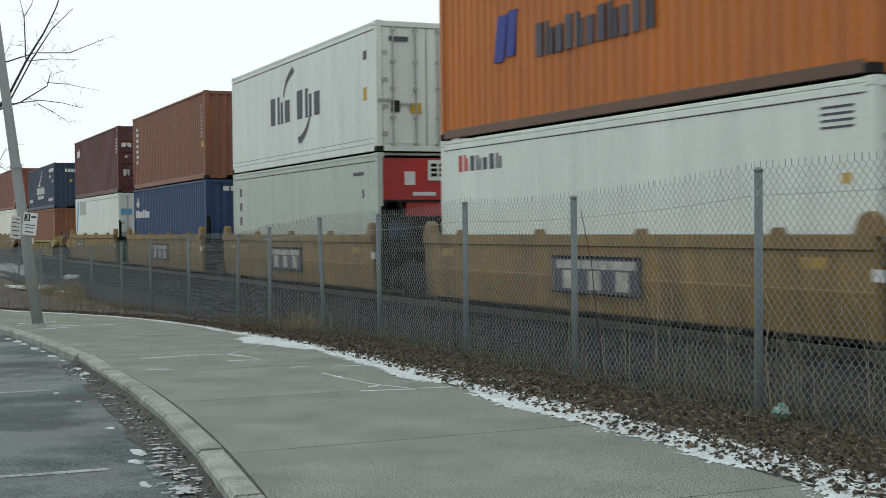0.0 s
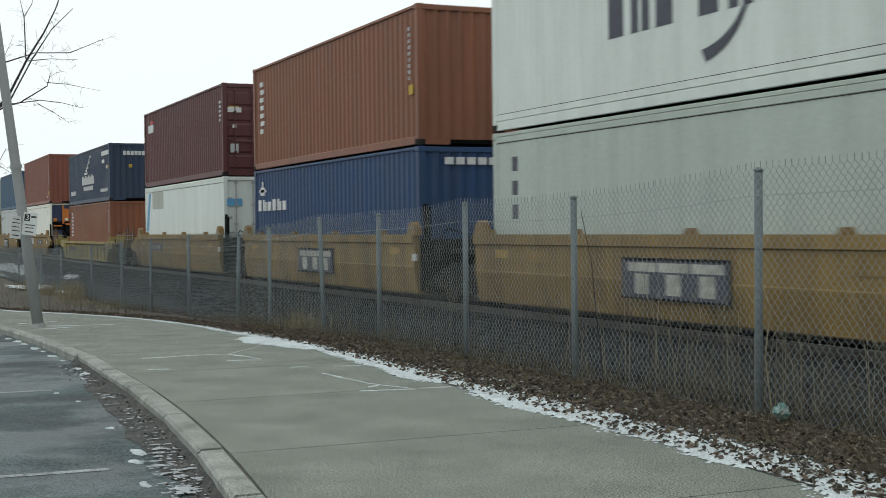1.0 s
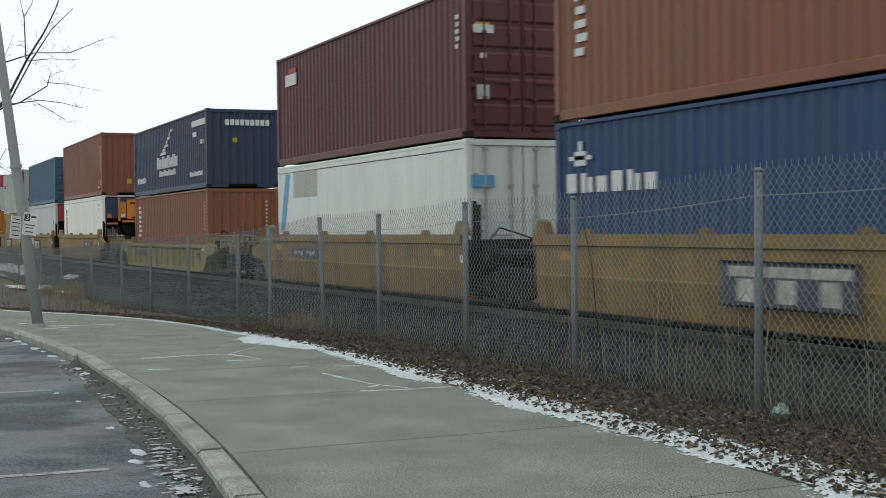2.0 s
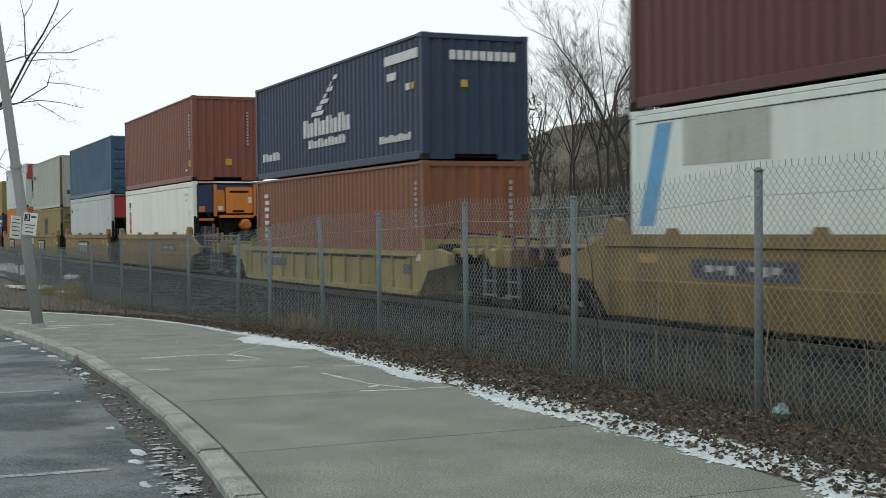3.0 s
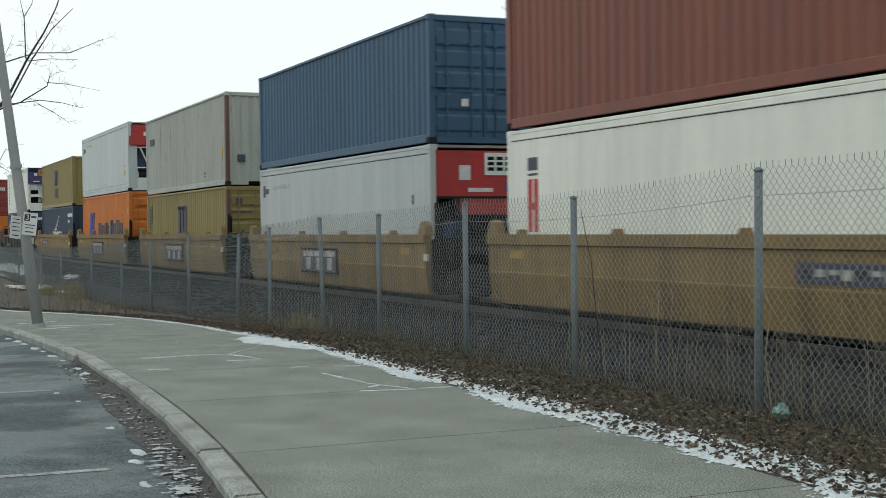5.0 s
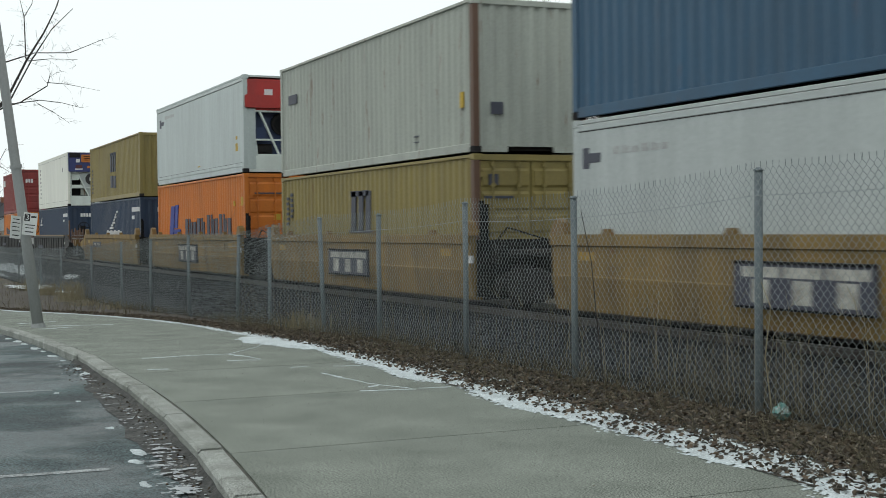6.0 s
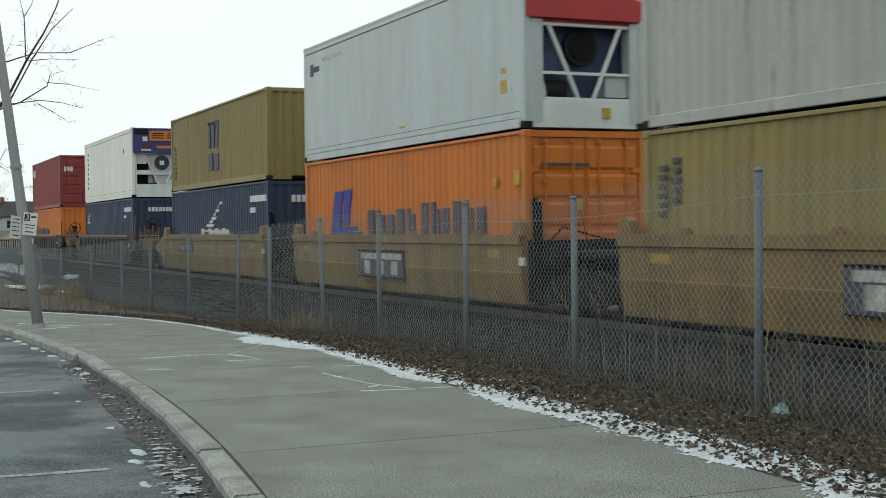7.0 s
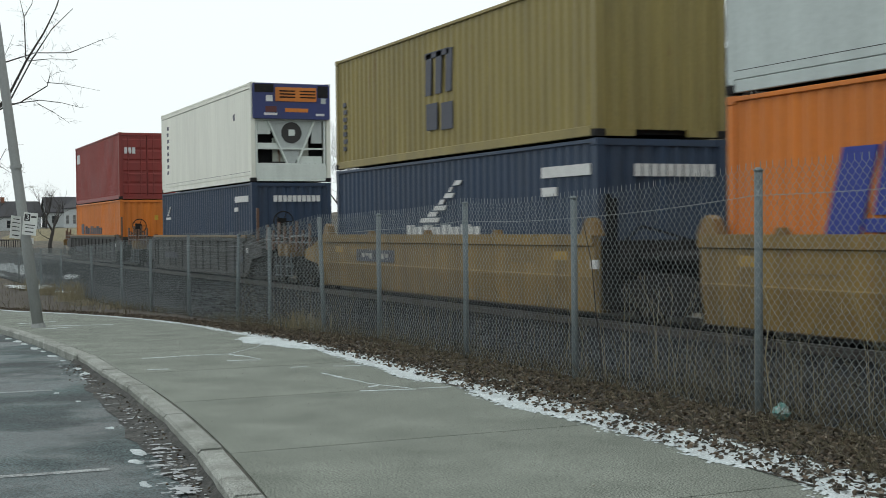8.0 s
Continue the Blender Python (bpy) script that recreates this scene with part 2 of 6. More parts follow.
def terrain(x, y):
    """Height of the wide ground."""
    near = fall(x) - 0.02
    if y < 3.4:
        return near - 0.40
    bed = -0.32
    if y < 6.6:
        z = near
    elif y < 15:
        t = smooth_step(6.6, 7.4, y)
        z = near * (1 - t) - 0.75 * t
    else:
        near_hill = smooth_step(-280, -200, x)     # the hill beside the street runs out far down the line
        hill = 0.9 * smooth_step(15, 19, y) + 1.1 * smooth_step(20, 40, y) + 2.1 * smooth_step(42, 74, y) + 3.0 * smooth_step(75, 79, y) + 12.4 * smooth_step(80, 120, y)
        low = 2.3 * smooth_step(14.6, 20, y) * smooth_step(-75, -105, x) + 0.9 * smooth_step(22, 45, y)
        z = bed + near_hill * hill * smooth_step(0.3, 0.46, y / max(1.0, -x)) + low * (1 - 0.6 * near_hill)
    return z + (0.07 * noise.noise((x * 0.5, y * 0.5, 0)) if y > 16 or (6.9 < y < 9) else 0)


def build_ground():
    xs = sorted(set([-1500, -900, -500, -330, -250, -200, -170] + [-150 + 3 * i for i in range(30)] + [-60 + 1.0 * i for i in range(75)] + [20, 30, 45, 70, 120, 250, 600, 1500]))
    ys = sorted(set([-1500, -600, -200, -60, -20, 0, 3.39, 3.4, 6.6] + [7 + 0.4 * i for i in range(22)] + [16 + i for i in range(20)] + [38 + 3 * i for i in range(16)] + [90, 110, 150, 250, 500, 1500]))
    s = Shape()
    s.v = [(x, y, terrain(x, y)) for x in xs for y in ys]
    n = len(ys)
    s.f = [(i * n + j, i * n + j + 1, (i + 1) * n + j + 1, (i + 1) * n + j) for i in range(len(xs) - 1) for j in range(n - 1)]
    g = setting("ground", s, P["hill"], "wide winter ground with dead turf and leaf litter", "ground", True)
    return g


def strip(name, lo, hi, x0, x1, step, lift, mat, label, category, jitter=0.0):
    """A sheet between two lines along x, lying on the street's fall."""
    s = Shape()
    n = int((x1 - x0) / step) + 1
    for i in range(n):
        x = x0 + (x1 - x0) * i / (n - 1)
        for k in range(5):
            y = lo(x) + (hi(x) - lo(x)) * k / 4
            s.v.append((x, y, fall(x) + lift))
    s.f = [(i * 5 + k, (i + 1) * 5 + k, (i + 1) * 5 + k + 1, i * 5 + k + 1) for i in range(n - 1) for k in range(4)]
    return setting(name, s, mat, label, category)


build_ground()
strip("road", lambda x: -30, lambda x: kerb_y(x) - 0.08, -60, 12, 1.0, -0.105, P["asphalt"], "wet patched dark asphalt street with thin ice", "road")

# pavement slabs
pavement = thing("pavement", "worn grey concrete pavement of large slabs", "pavement", None, "", "structure")
base = Shape()
xs = [-60 + 1.0 * i for i in range(71)]
for x in xs:
    base.v += [(x, kerb_y(x) - 0.02, fall(x) - 0.012), (x, edge_y(x) + 0.25, fall(x) - 0.012)]
base.f = [(2 * i, 2 * i + 2, 2 * i + 3, 2 * i + 1) for i in range(len(xs) - 1)]
part("joint_bed", base, P["joint"], pavement)
cuts = [-50, -46, -42, -38, -34, -31, -28, -25.4, -22.6, -20, -17.4, -14.72, -12.05, -9.1, -6.4, -3.7, -1, 2, 6]
for a, b in zip(cuts, cuts[1:]):
    s = Shape()
    n = max(2, int((b - a) / 0.5))
    w = 0.008
    for top in (0.0, -0.1):
        for i in range(n + 1):
            x = a + w + (b - a - 2 * w) * i / n
            for k in range(4):
                lo, hi = kerb_y(x) + 0.062, edge_y(x) + 0.2
                sl = -0.09 * (k / 3 - 0.5)
                s.v.append((x + sl * 0, lo + (hi - lo) * k / 3, fall(x) + top))
    m = (n + 1) * 4
    for i in range(n):
        for k in range(3):
            s.f.append((i * 4 + k, (i + 1) * 4 + k, (i + 1) * 4 + k + 1, i * 4 + k + 1))
    rim = [i * 4 for i in range(n + 1)] + [n * 4 + k for k in (1, 2, 3)] + [i * 4 + 3 for i in range(n - 1, -1, -1)] + [2, 1]
    for p0, p1 in zip(rim, rim[1:] + rim[:1]):
        s.f.append((p0, p1, p1 + m, p0 + m))
    part("slab", s, P["concrete"], pavement)

# granite kerb, stone by stone
kerb = thing("kerb", "granite kerb of long worn blocks along the street", "kerb", None, "", "structure")
x = -46.0
rng = random.Random(4)
while x < 5:
    ln = rng.uniform(1.7, 2.3)
    s = Shape()
    a, b = x + 0.008, x + ln - 0.008
    prof = [(-0.142, -0.32), (0.05, -0.32), (0.05, -0.012), (0.036, 0.004), (-0.118, 0.004), (-0.14, -0.02)]
    ring = []
    for q in (a, b):
        dz, dy = rng.uniform(-0.006, 0.006), rng.uniform(-0.008, 0.008)
        ring.append([(q, kerb_y(q) + y + dy, fall(q) + z + dz + 0.006) for y, z in prof])
    s.add(ring[0] + ring[1], [(i, (i + 1) % 6, (i + 1) % 6 + 6, i + 6) for i in range(6)] + [(5, 4, 3, 2, 1, 0), (6, 7, 8, 9, 10, 11)])
    part("kerb_stone", s, P["granite"], kerb)
    x += ln


# ---------------------------------------------------------------- track
bed = Shape()
xs = [-420, -300, -200, -150] + [-120 + 4 * i for i in range(40)] + [60, 100]
prof = [(MID - 5.2, None), (MID - 3.2, -0.2), (MID - 1.9, -0.09), (MID + 1.9, -0.09), (MID + 3.2, -0.3)]
for x in xs:
    bed.v += [(x, y, (fall(x) + 0.0 if z is None else z + 0.03 * noise.noise((x, y, 0)))) for y, z in prof]
bed.f = [(i * 5 + k, (i + 1) * 5 + k, (i + 1) * 5 + k + 1, i * 5 + k + 1) for i in range(len(xs) - 1) for k in range(4)]
setting("ballast_bed", bed, P["ballast"], "grey crushed stone bed under the track", "ballast", True)
track = thing("railway_track", "straight railway track of worn steel rails on timber sleepers", "railway track", None, "", "structure")
for sy in (-0.76, 0.76):
    part("rail", Shape().prism([(MID + sy + y, RAIL + z) for y, z in ((-0.07, -0.17), (0.07, -0.17), (0.07, -0.155), (0.012, -0.13), (0.012, -0.04), (0.036, -0.03), (0.036, -0.004), (0.03, 0), (-0.03, 0), (-0.036, -0.004), (-0.036, -0.03), (-0.012, -0.04), (-0.012, -0.13), (-0.07, -0.155))], -420, 100), P["steel"], track)
tie_mesh = Shape().box(-0.115, 0.115, -1.3, 1.3, -0.2, -0.13 + RAIL - 0.04, 0.015).mesh("sleeper", P["tie"])
for i in range(240):
    part("sleeper", tie_mesh, None, track).matrix_basis = pose(-110 + i * 0.52, MID, 0)


# ---------------------------------------------------------------- boxes on the train
L, W = 12.192, 2.438
shared = {}


def once(key, make):
    if key not in shared:
        shared[key] = make()
    return shared[key]


def corrugated(length, z0, z1, pitch=0.28, depth=0.036, flip=1):
    """A sheet in x and z whose folds go back along +y."""
    s = Shape()
    n = int(length / pitch)
    pitch = length / n
    xs, ys = [], []
    for i in range(n):
        for a, d in ((0, 0), (0.26, 0), (0.5, 1), (0.76, 1)):
            xs.append(-length / 2 + (i + a) * pitch)
            ys.append(d * depth * flip)
    xs.append(length / 2)
    ys.append(0)
    for x, y in zip(xs, ys):
        s.v += [(x, y, z0), (x, y, z1)]
    s.f = [(2 * i, 2 * i + 2, 2 * i + 3, 2 * i + 1) for i in range(len(xs) - 1)]
    return s


def mirrored(s):
    t = Shape()
    t.v, t.f = [(x, -y, z) for x, y, z in s.v], list(s.f)
    return t


def turned(s, x):
    """The sheet turned to stand across the box, at x, folds going back along -x."""
    t = Shape()
    t.v, t.f = [(x - b, a, c) for a, b, c in s.v], list(s.f)
    return t


def box_frame(root, mat, h):
    """Posts, castings, rails and floor, common to all boxes."""
    hl, hw = L / 2, W / 2
    for sx in (-1, 1):
        for sy in (-1, 1):
            x0, x1 = sorted((sx * hl - sx * 0.006, sx * (hl - 0.16)))
            y0, y1 = sorted((sy * hw - sy * 0.006, sy * (hw - 0.13)))
            part("corner_post", Shape().box(x0, x1, y0, y1, 0.118, h - 0.118, 0.012), mat, root)
            x0, x1 = sorted((sx * hl, sx * (hl - 0.178)))
            y0, y1 = sorted((sy * hw, sy * (hw - 0.162)))
            for z in (0, h - 0.118):
                cast = Shape().box(x0, x1, y0, y1, z, z + 0.118, 0.01)
                cy = sy * (hw + 0.001)
                cast.box((x0 + x1) / 2 - 0.04, (x0 + x1) / 2 + 0.04, min(cy, cy - sy * 0.01), max(cy, cy - sy * 0.01), z + 0.035, z + 0.085)
                part("corner_casting", cast, P["under"] if z == 0 else mat, root)
    for sy in (-1, 1):
        y0, y1 = sorted((sy * (hw - 0.004), sy * (hw - 0.07)))
        part("top_rail", Shape().box(-hl + 0.178, hl - 0.178, y0, y1, h - 0.075, h - 0.012, 0.008), mat, root)
        part("bottom_rail", Shape().box(-hl + 0.178, hl - 0.178, y0, y1, 0.014, 0.18, 0.01), mat, root)
    part("floor", Shape().box(-hl + 0.17, hl - 0.17, -hw + 0.08, hw - 0.08, 0.05, 0.17), P["under"], root)


def doors(root, mat, h, x, reefer=False):
    """Two door leaves with lock rods, hinges and handles in the end at x (which faces +x)."""
    hw = W / 2
    for sy in (-1, 1):
        y0, y1 = sorted((sy * 0.012, sy * (hw - 0.135)))
        d = Shape().box(x - 0.09, x - 0.05, y0, y1, 0.14, h - 0.13)
        leaf = part("door", d, mat, root)
        if not reefer:
            k = 5
            for i in range(k):
                za = 0.22 + (h - 0.42) * i / k
                pressed = Shape().slab([(x - 0.05, za), (x - 0.022, za + 0.05), (x - 0.022, za + (h - 0.42) / k - 0.12), (x - 0.05, za + (h - 0.42) / k - 0.07)], y0 + 0.05, y1 - 0.05)
                part("pressed_panel", pressed, mat, leaf)
        else:
            part("door_skin", Shape().box(x - 0.05, x - 0.035, y0 + 0.03, y1 - 0.03, 0.18, h - 0.17), mat, leaf)
        for q in (0.27, 0.82):
            yy = sy * q
            rod = Shape().tube([(x + 0.0, yy, 0.13), (x + 0.0, yy, h - 0.12)], 0.02, 8)
            for zz in (0.16, 0.75, 1.4, 2.0, h - 0.2):
                rod.box(x - 0.04, x + 0.02, yy - 0.05, yy + 0.05, zz - 0.03, zz + 0.03)
            part("lock_rod", rod, P["lock"] if reefer else mat, leaf)
            part("handle", Shape().box(x + 0.005, x + 0.03, min(yy, yy + sy * 0.38), max(yy, yy + sy * 0.38), 1.0 + 0.15 * q, 1.04 + 0.15 * q), P["lock"] if reefer else mat, leaf)
        for zz in (0.35, 0.95, 1.55, 2.15):
            a, b = sorted((sy * (hw - 0.015), sy * (hw - 0.27)))
            part("hinge", Shape().box(x - 0.045, x - 0.012, a, b, zz, zz + 0.09, 0.01), P["lock"] if reefer else mat, leaf)
    part("door_header", Shape().box(x - 0.12, x - 0.01, -hw + 0.17, hw - 0.17, h - 0.125, h - 0.01, 0.01), mat, root)
    part("door_sill", Shape().box(x - 0.12, x - 0.01, -hw + 0.17, hw - 0.17, 0.01, 0.135, 0.01), mat, root)


def cooler(root, h, kind, raised=False):
    """The machinery in the front of a refrigerated box: recess, frame, cover, grille, fan, compressor."""
    x, hw = L / 2, W / 2
    cover, frame_mat = {"red": (P["mach_red"], P["under"]), "orange": (P["mach_orange"], P["mach_blue"]), "blue": (P["mach_cobalt"], P["white"])}[kind]
    # near-black sheet closes the back of the machinery bay
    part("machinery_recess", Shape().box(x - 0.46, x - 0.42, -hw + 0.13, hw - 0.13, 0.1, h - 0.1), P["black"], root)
    # sill is near black on low boxes, white on raised ones
    part("machinery_sill", Shape().box(x - 0.42, x - 0.03, -hw + 0.14, hw - 0.14, 0.02, 0.5, 0.02), P["white"] if raised or kind == "blue" else P["under"], root)
    up = part("upper_cover", Shape().box(x - 0.40, x - 0.06, -hw + 0.14, hw - 0.14, h - 1.05, h - 0.12, 0.03), cover if kind != "orange" else P["mach_blue"], root)
    if raised and kind == "red":
        for y0, y1 in ((-hw + 0.13, -hw + 0.38), (hw - 0.3, hw - 0.13)):
            part("bay_surround", Shape().box(x - 0.3, x - 0.02, y0, y1, 0.1, h - 1.0, 0.02), P["whiteb"], root)
        part("bay_backing", Shape().box(x - 0.41, x - 0.36, -hw + 0.3, hw - 0.3, 0.5, h - 1.05), P["mach_blue"], root)
        part("bracket", Shape().slab([(x - 0.2, 0.5), (x - 0.03, 0.5), (x - 0.03, 0.62), (x - 0.2, 1.05)], -0.84, -0.78), P["whiteb"], root)
        part("overhang", Shape().box(x - 0.06, x + 0.06, -hw + 0.05, hw - 0.1, h - 0.98, h - 0.6, 0.03), cover, root)
    if kind == "red":
        g = part("air_grille", Shape().box(x - 0.06, x - 0.03, 0.02, 0.72, h - 0.62, h - 0.16, 0.01), P["white"], root, "white louvred air grille")
        # solid black bars stand in for the dark openings of the louvres
        for i in range(3):
            for j in range(3):
                part("slot", Shape().box(x - 0.03, x - 0.024, 0.08 + 0.2 * j, 0.23 + 0.2 * j, h - 0.53 + 0.11 * i, h - 0.46 + 0.11 * i), P["black"], g)
        if not raised:
            part("motor_cover", Shape().box(x - 0.38, x - 0.08, -0.5, 0.75, h - 1.42, h - 1.06, 0.03), cover, root)
        part("control_plate", Shape().box(x - 0.06, x - 0.045, -0.55, -0.3, h - 0.72, h - 0.42), P["inkwhite"], root)
        part("maker_plate", Shape().box(x - 0.06, x - 0.045, 0.5, 0.95, h - 0.95, h - 0.75), P["inkblue"], root)
        part("maker_bars", Shape().box(x - 0.06, x - 0.045, -0.35, 0.2, h - 0.96, h - 0.88), P["inkwhite"], root)
    elif kind == "orange":
        part("side_frame", Shape().box(x - 0.06, x + 0.03, -0.5, -0.4, h - 1.2, h - 0.1), P["mach_orange"], root)
        part("side_frame", Shape().box(x - 0.06, x - 0.02, 0.9, 1.0, h - 1.2, h - 0.1), P["mach_orange"], root)
        part("generator_cover", Shape().box(x - 0.4, x + 0.02, -0.08, 0.86, h - 1.1, h - 0.2, 0.04), P["mach_orange"], root)
        part("left_cover", Shape().box(x - 0.4, x - 0.02, -0.4, -0.12, h - 1.05, h - 0.3, 0.03), P["mach_orange"], root)
        # vent openings are black plates, the dark inside put into the colour
        part("vent_slot", Shape().box(x + 0.02, x + 0.026, 0.05, 0.72, h - 0.40, h - 0.33), P["black"], root)
        part("lower_slot", Shape().box(x + 0.02, x + 0.026, 0.15, 0.55, h - 1.07, h - 1.0), P["black"], root)
        part("notice", Shape().box(x - 0.02, x - 0.014, -0.36, -0.18, h - 1.0, h - 0.86), P["inkwhite"], root)
        part("notice", Shape().box(x + 0.02, x + 0.026, 0.7, 0.82, h - 0.75, h - 0.55), P["inkwhite"], root)
        part("crossbar", Shape().box(x - 0.3, x - 0.0, -0.3, 0.9, h - 1.26, h - 1.16), P["mach_orange"], root)
        part("fuel_drum", Shape().tube([(x - 0.25, 0.6, h - 1.5), (x + 0.05, 0.6, h - 1.5), (x + 0.12, 0.6, h - 1.5)], [0.2, 0.2, 0.12], 20), P["orange"], root)
        part("orange_plate", Shape().box(x - 0.06, x - 0.02, -1.0, -0.5, h - 1.35, h - 1.27), P["mach_orange"], root)
        part("port", Shape().box(x - 0.06, x - 0.03, -1.0, -0.8, h - 1.05, h - 0.85), P["mach_orange"], root)
    else:
        part("generator_cover", Shape().box(x - 0.06, x + 0.08, -hw + 0.05, hw - 0.05, h - 1.06, h - 0.03, 0.03), cover, root)
        part("corner_plate", Shape().box(x + 0.08, x + 0.09, -hw + 0.1, -0.55, h - 0.3, h - 0.06), P["under"], root)
        part("corner_plate", Shape().box(x + 0.08, x + 0.09, 0.8, hw - 0.1, h - 0.42, h - 0.08), P["under"], root)
        part("notice", Shape().box(x + 0.08, x + 0.087, -0.78, -0.58, h - 0.56, h - 0.38), P["inkwhite"], root)
        part("notice", Shape().box(x + 0.08, x + 0.087, 0.9, 1.05, h - 0.6, h - 0.44), P["palegrey"], root)
        part("orange_bar", Shape().box(x + 0.08, x + 0.087, -0.2, 0.5, h - 0.86, h - 0.75), P["mach_orange"], root)
        part("notice", Shape().box(x + 0.08, x + 0.087, -0.84, -0.44, h - 0.96, h - 0.89), P["inkwhite"], root)
        part("maker_plate", Shape().box(x + 0.08, x + 0.087, -0.8, -0.46, h - 0.87, h - 0.7), P["maroon"], root)
        part("notice", Shape().box(x + 0.08, x + 0.087, 0.74, 1.0, h - 0.96, h - 0.89), P["inkwhite"], root)
        v = [(-0.66, h - 1.08), (0.74, h - 1.08), (0.14, 0.56), (-0.1, 0.56)]
        plate = Shape()
        plate.add([(q, y, z) for q in (x - 0.16, x - 0.12) for y, z in v], [(3, 2, 1, 0), (4, 5, 6, 7), (0, 1, 5, 4), (1, 2, 6, 5), (2, 3, 7, 6), (3, 0, 4, 7)])
        part("fan_plate", plate, P["palegrey"], root)
        part("bay_panel", Shape().box(x - 0.3, x - 0.26, -0.5, 0.6, 0.6, 1.3), P["grey"], root)
        part("fan_guard", Shape().disc((x - 0.12, 0.04, h - 1.45), 0.31, 0.05, 24, "x"), P["cargrey"], root)
        part("fan_hub", Shape().box(x - 0.1, x - 0.07, -0.05, 0.13, h - 1.54, h - 1.36), P["white"], root)
        part("side_plate", Shape().box(x - 0.2, x - 0.12, -0.98, -0.6, h - 1.5, h - 1.1, 0.01), P["white"], root)
        part("side_plate", Shape().box(x - 0.2, x - 0.12, 0.66, 0.98, h - 1.75, h - 1.1, 0.01), P["palegrey"], root)
        part("cross_plate", Shape().box(x - 0.2, x - 0.12, -0.98, -0.3, 0.98, 1.14, 0.01), P["white"], root)
        part("cross_plate", Shape().box(x - 0.2, x - 0.12, 0.2, 0.98, 0.56, 0.76, 0.01), P["white"], root)
        part("orange_cover", Shape().box(x + 0.08, x + 0.11, -0.5, 0.75, h - 0.55, h - 0.14, 0.02), P["mach_orange"], root)
        # louvre openings as raised black bars, their inner dark only coloured in
        for i in range(3):
            for j in range(2):
                part("slot", Shape().box(x + 0.11, x + 0.116, -0.38 + 0.62 * j, 0.1 + 0.62 * j, h - 0.45 + 0.09 * i, h - 0.41 + 0.09 * i), P["black"], root)
    # lower bay: frame, fan and compressor
    bars = Shape()
    for y in (-hw + 0.15, hw - 0.21):
        bars.box(x - 0.12, x - 0.05, y, y + 0.06, 0.5, h - 1.05)
    for z in (0.5, 0.95, h - 1.1):
        bars.box(x - 0.12, x - 0.05, -hw + 0.16, hw - 0.16, z, z + 0.05)
    bars.tube([(x - 0.08, -0.7, h - 1.08), (x - 0.08, -0.12, 0.55)], 0.04, 6).tube([(x - 0.08, 0.75, h - 1.08), (x - 0.08, 0.2, 0.55)], 0.04, 6)
    part("bay_frame", bars, P["white"] if kind == "blue" or raised else P["under"], root)
    if kind == "blue":
        return
    fan = Shape().disc((x - 0.3, 0.05, (h + 0.0) * 0.5 + 0.02), 0.33, 0.12, 24, "x")
    part("fan_housing", fan, P["palegrey"] if kind == "blue" else P["under"], root)
    fan2 = Shape().disc((x - 0.22, 0.05, h * 0.5 + 0.02), 0.24, 0.04, 24, "x")
    part("fan", fan2, P["black"], root)
    part("compressor", Shape().tube([(x - 0.3, -0.85, 0.7), (x - 0.3, -0.3, 0.7)], 0.17, 14), P["under"], root)
    part("control_box", Shape().box(x - 0.35, x - 0.1, 0.45, 0.9, 0.58, 0.95, 0.02), P["palegrey"], root)
    part("cable_box", Shape().box(x - 0.35, x - 0.1, -0.95, -0.5, 1.0, 1.35, 0.02), P["white"] if kind == "blue" else P["mach_blue"], root)


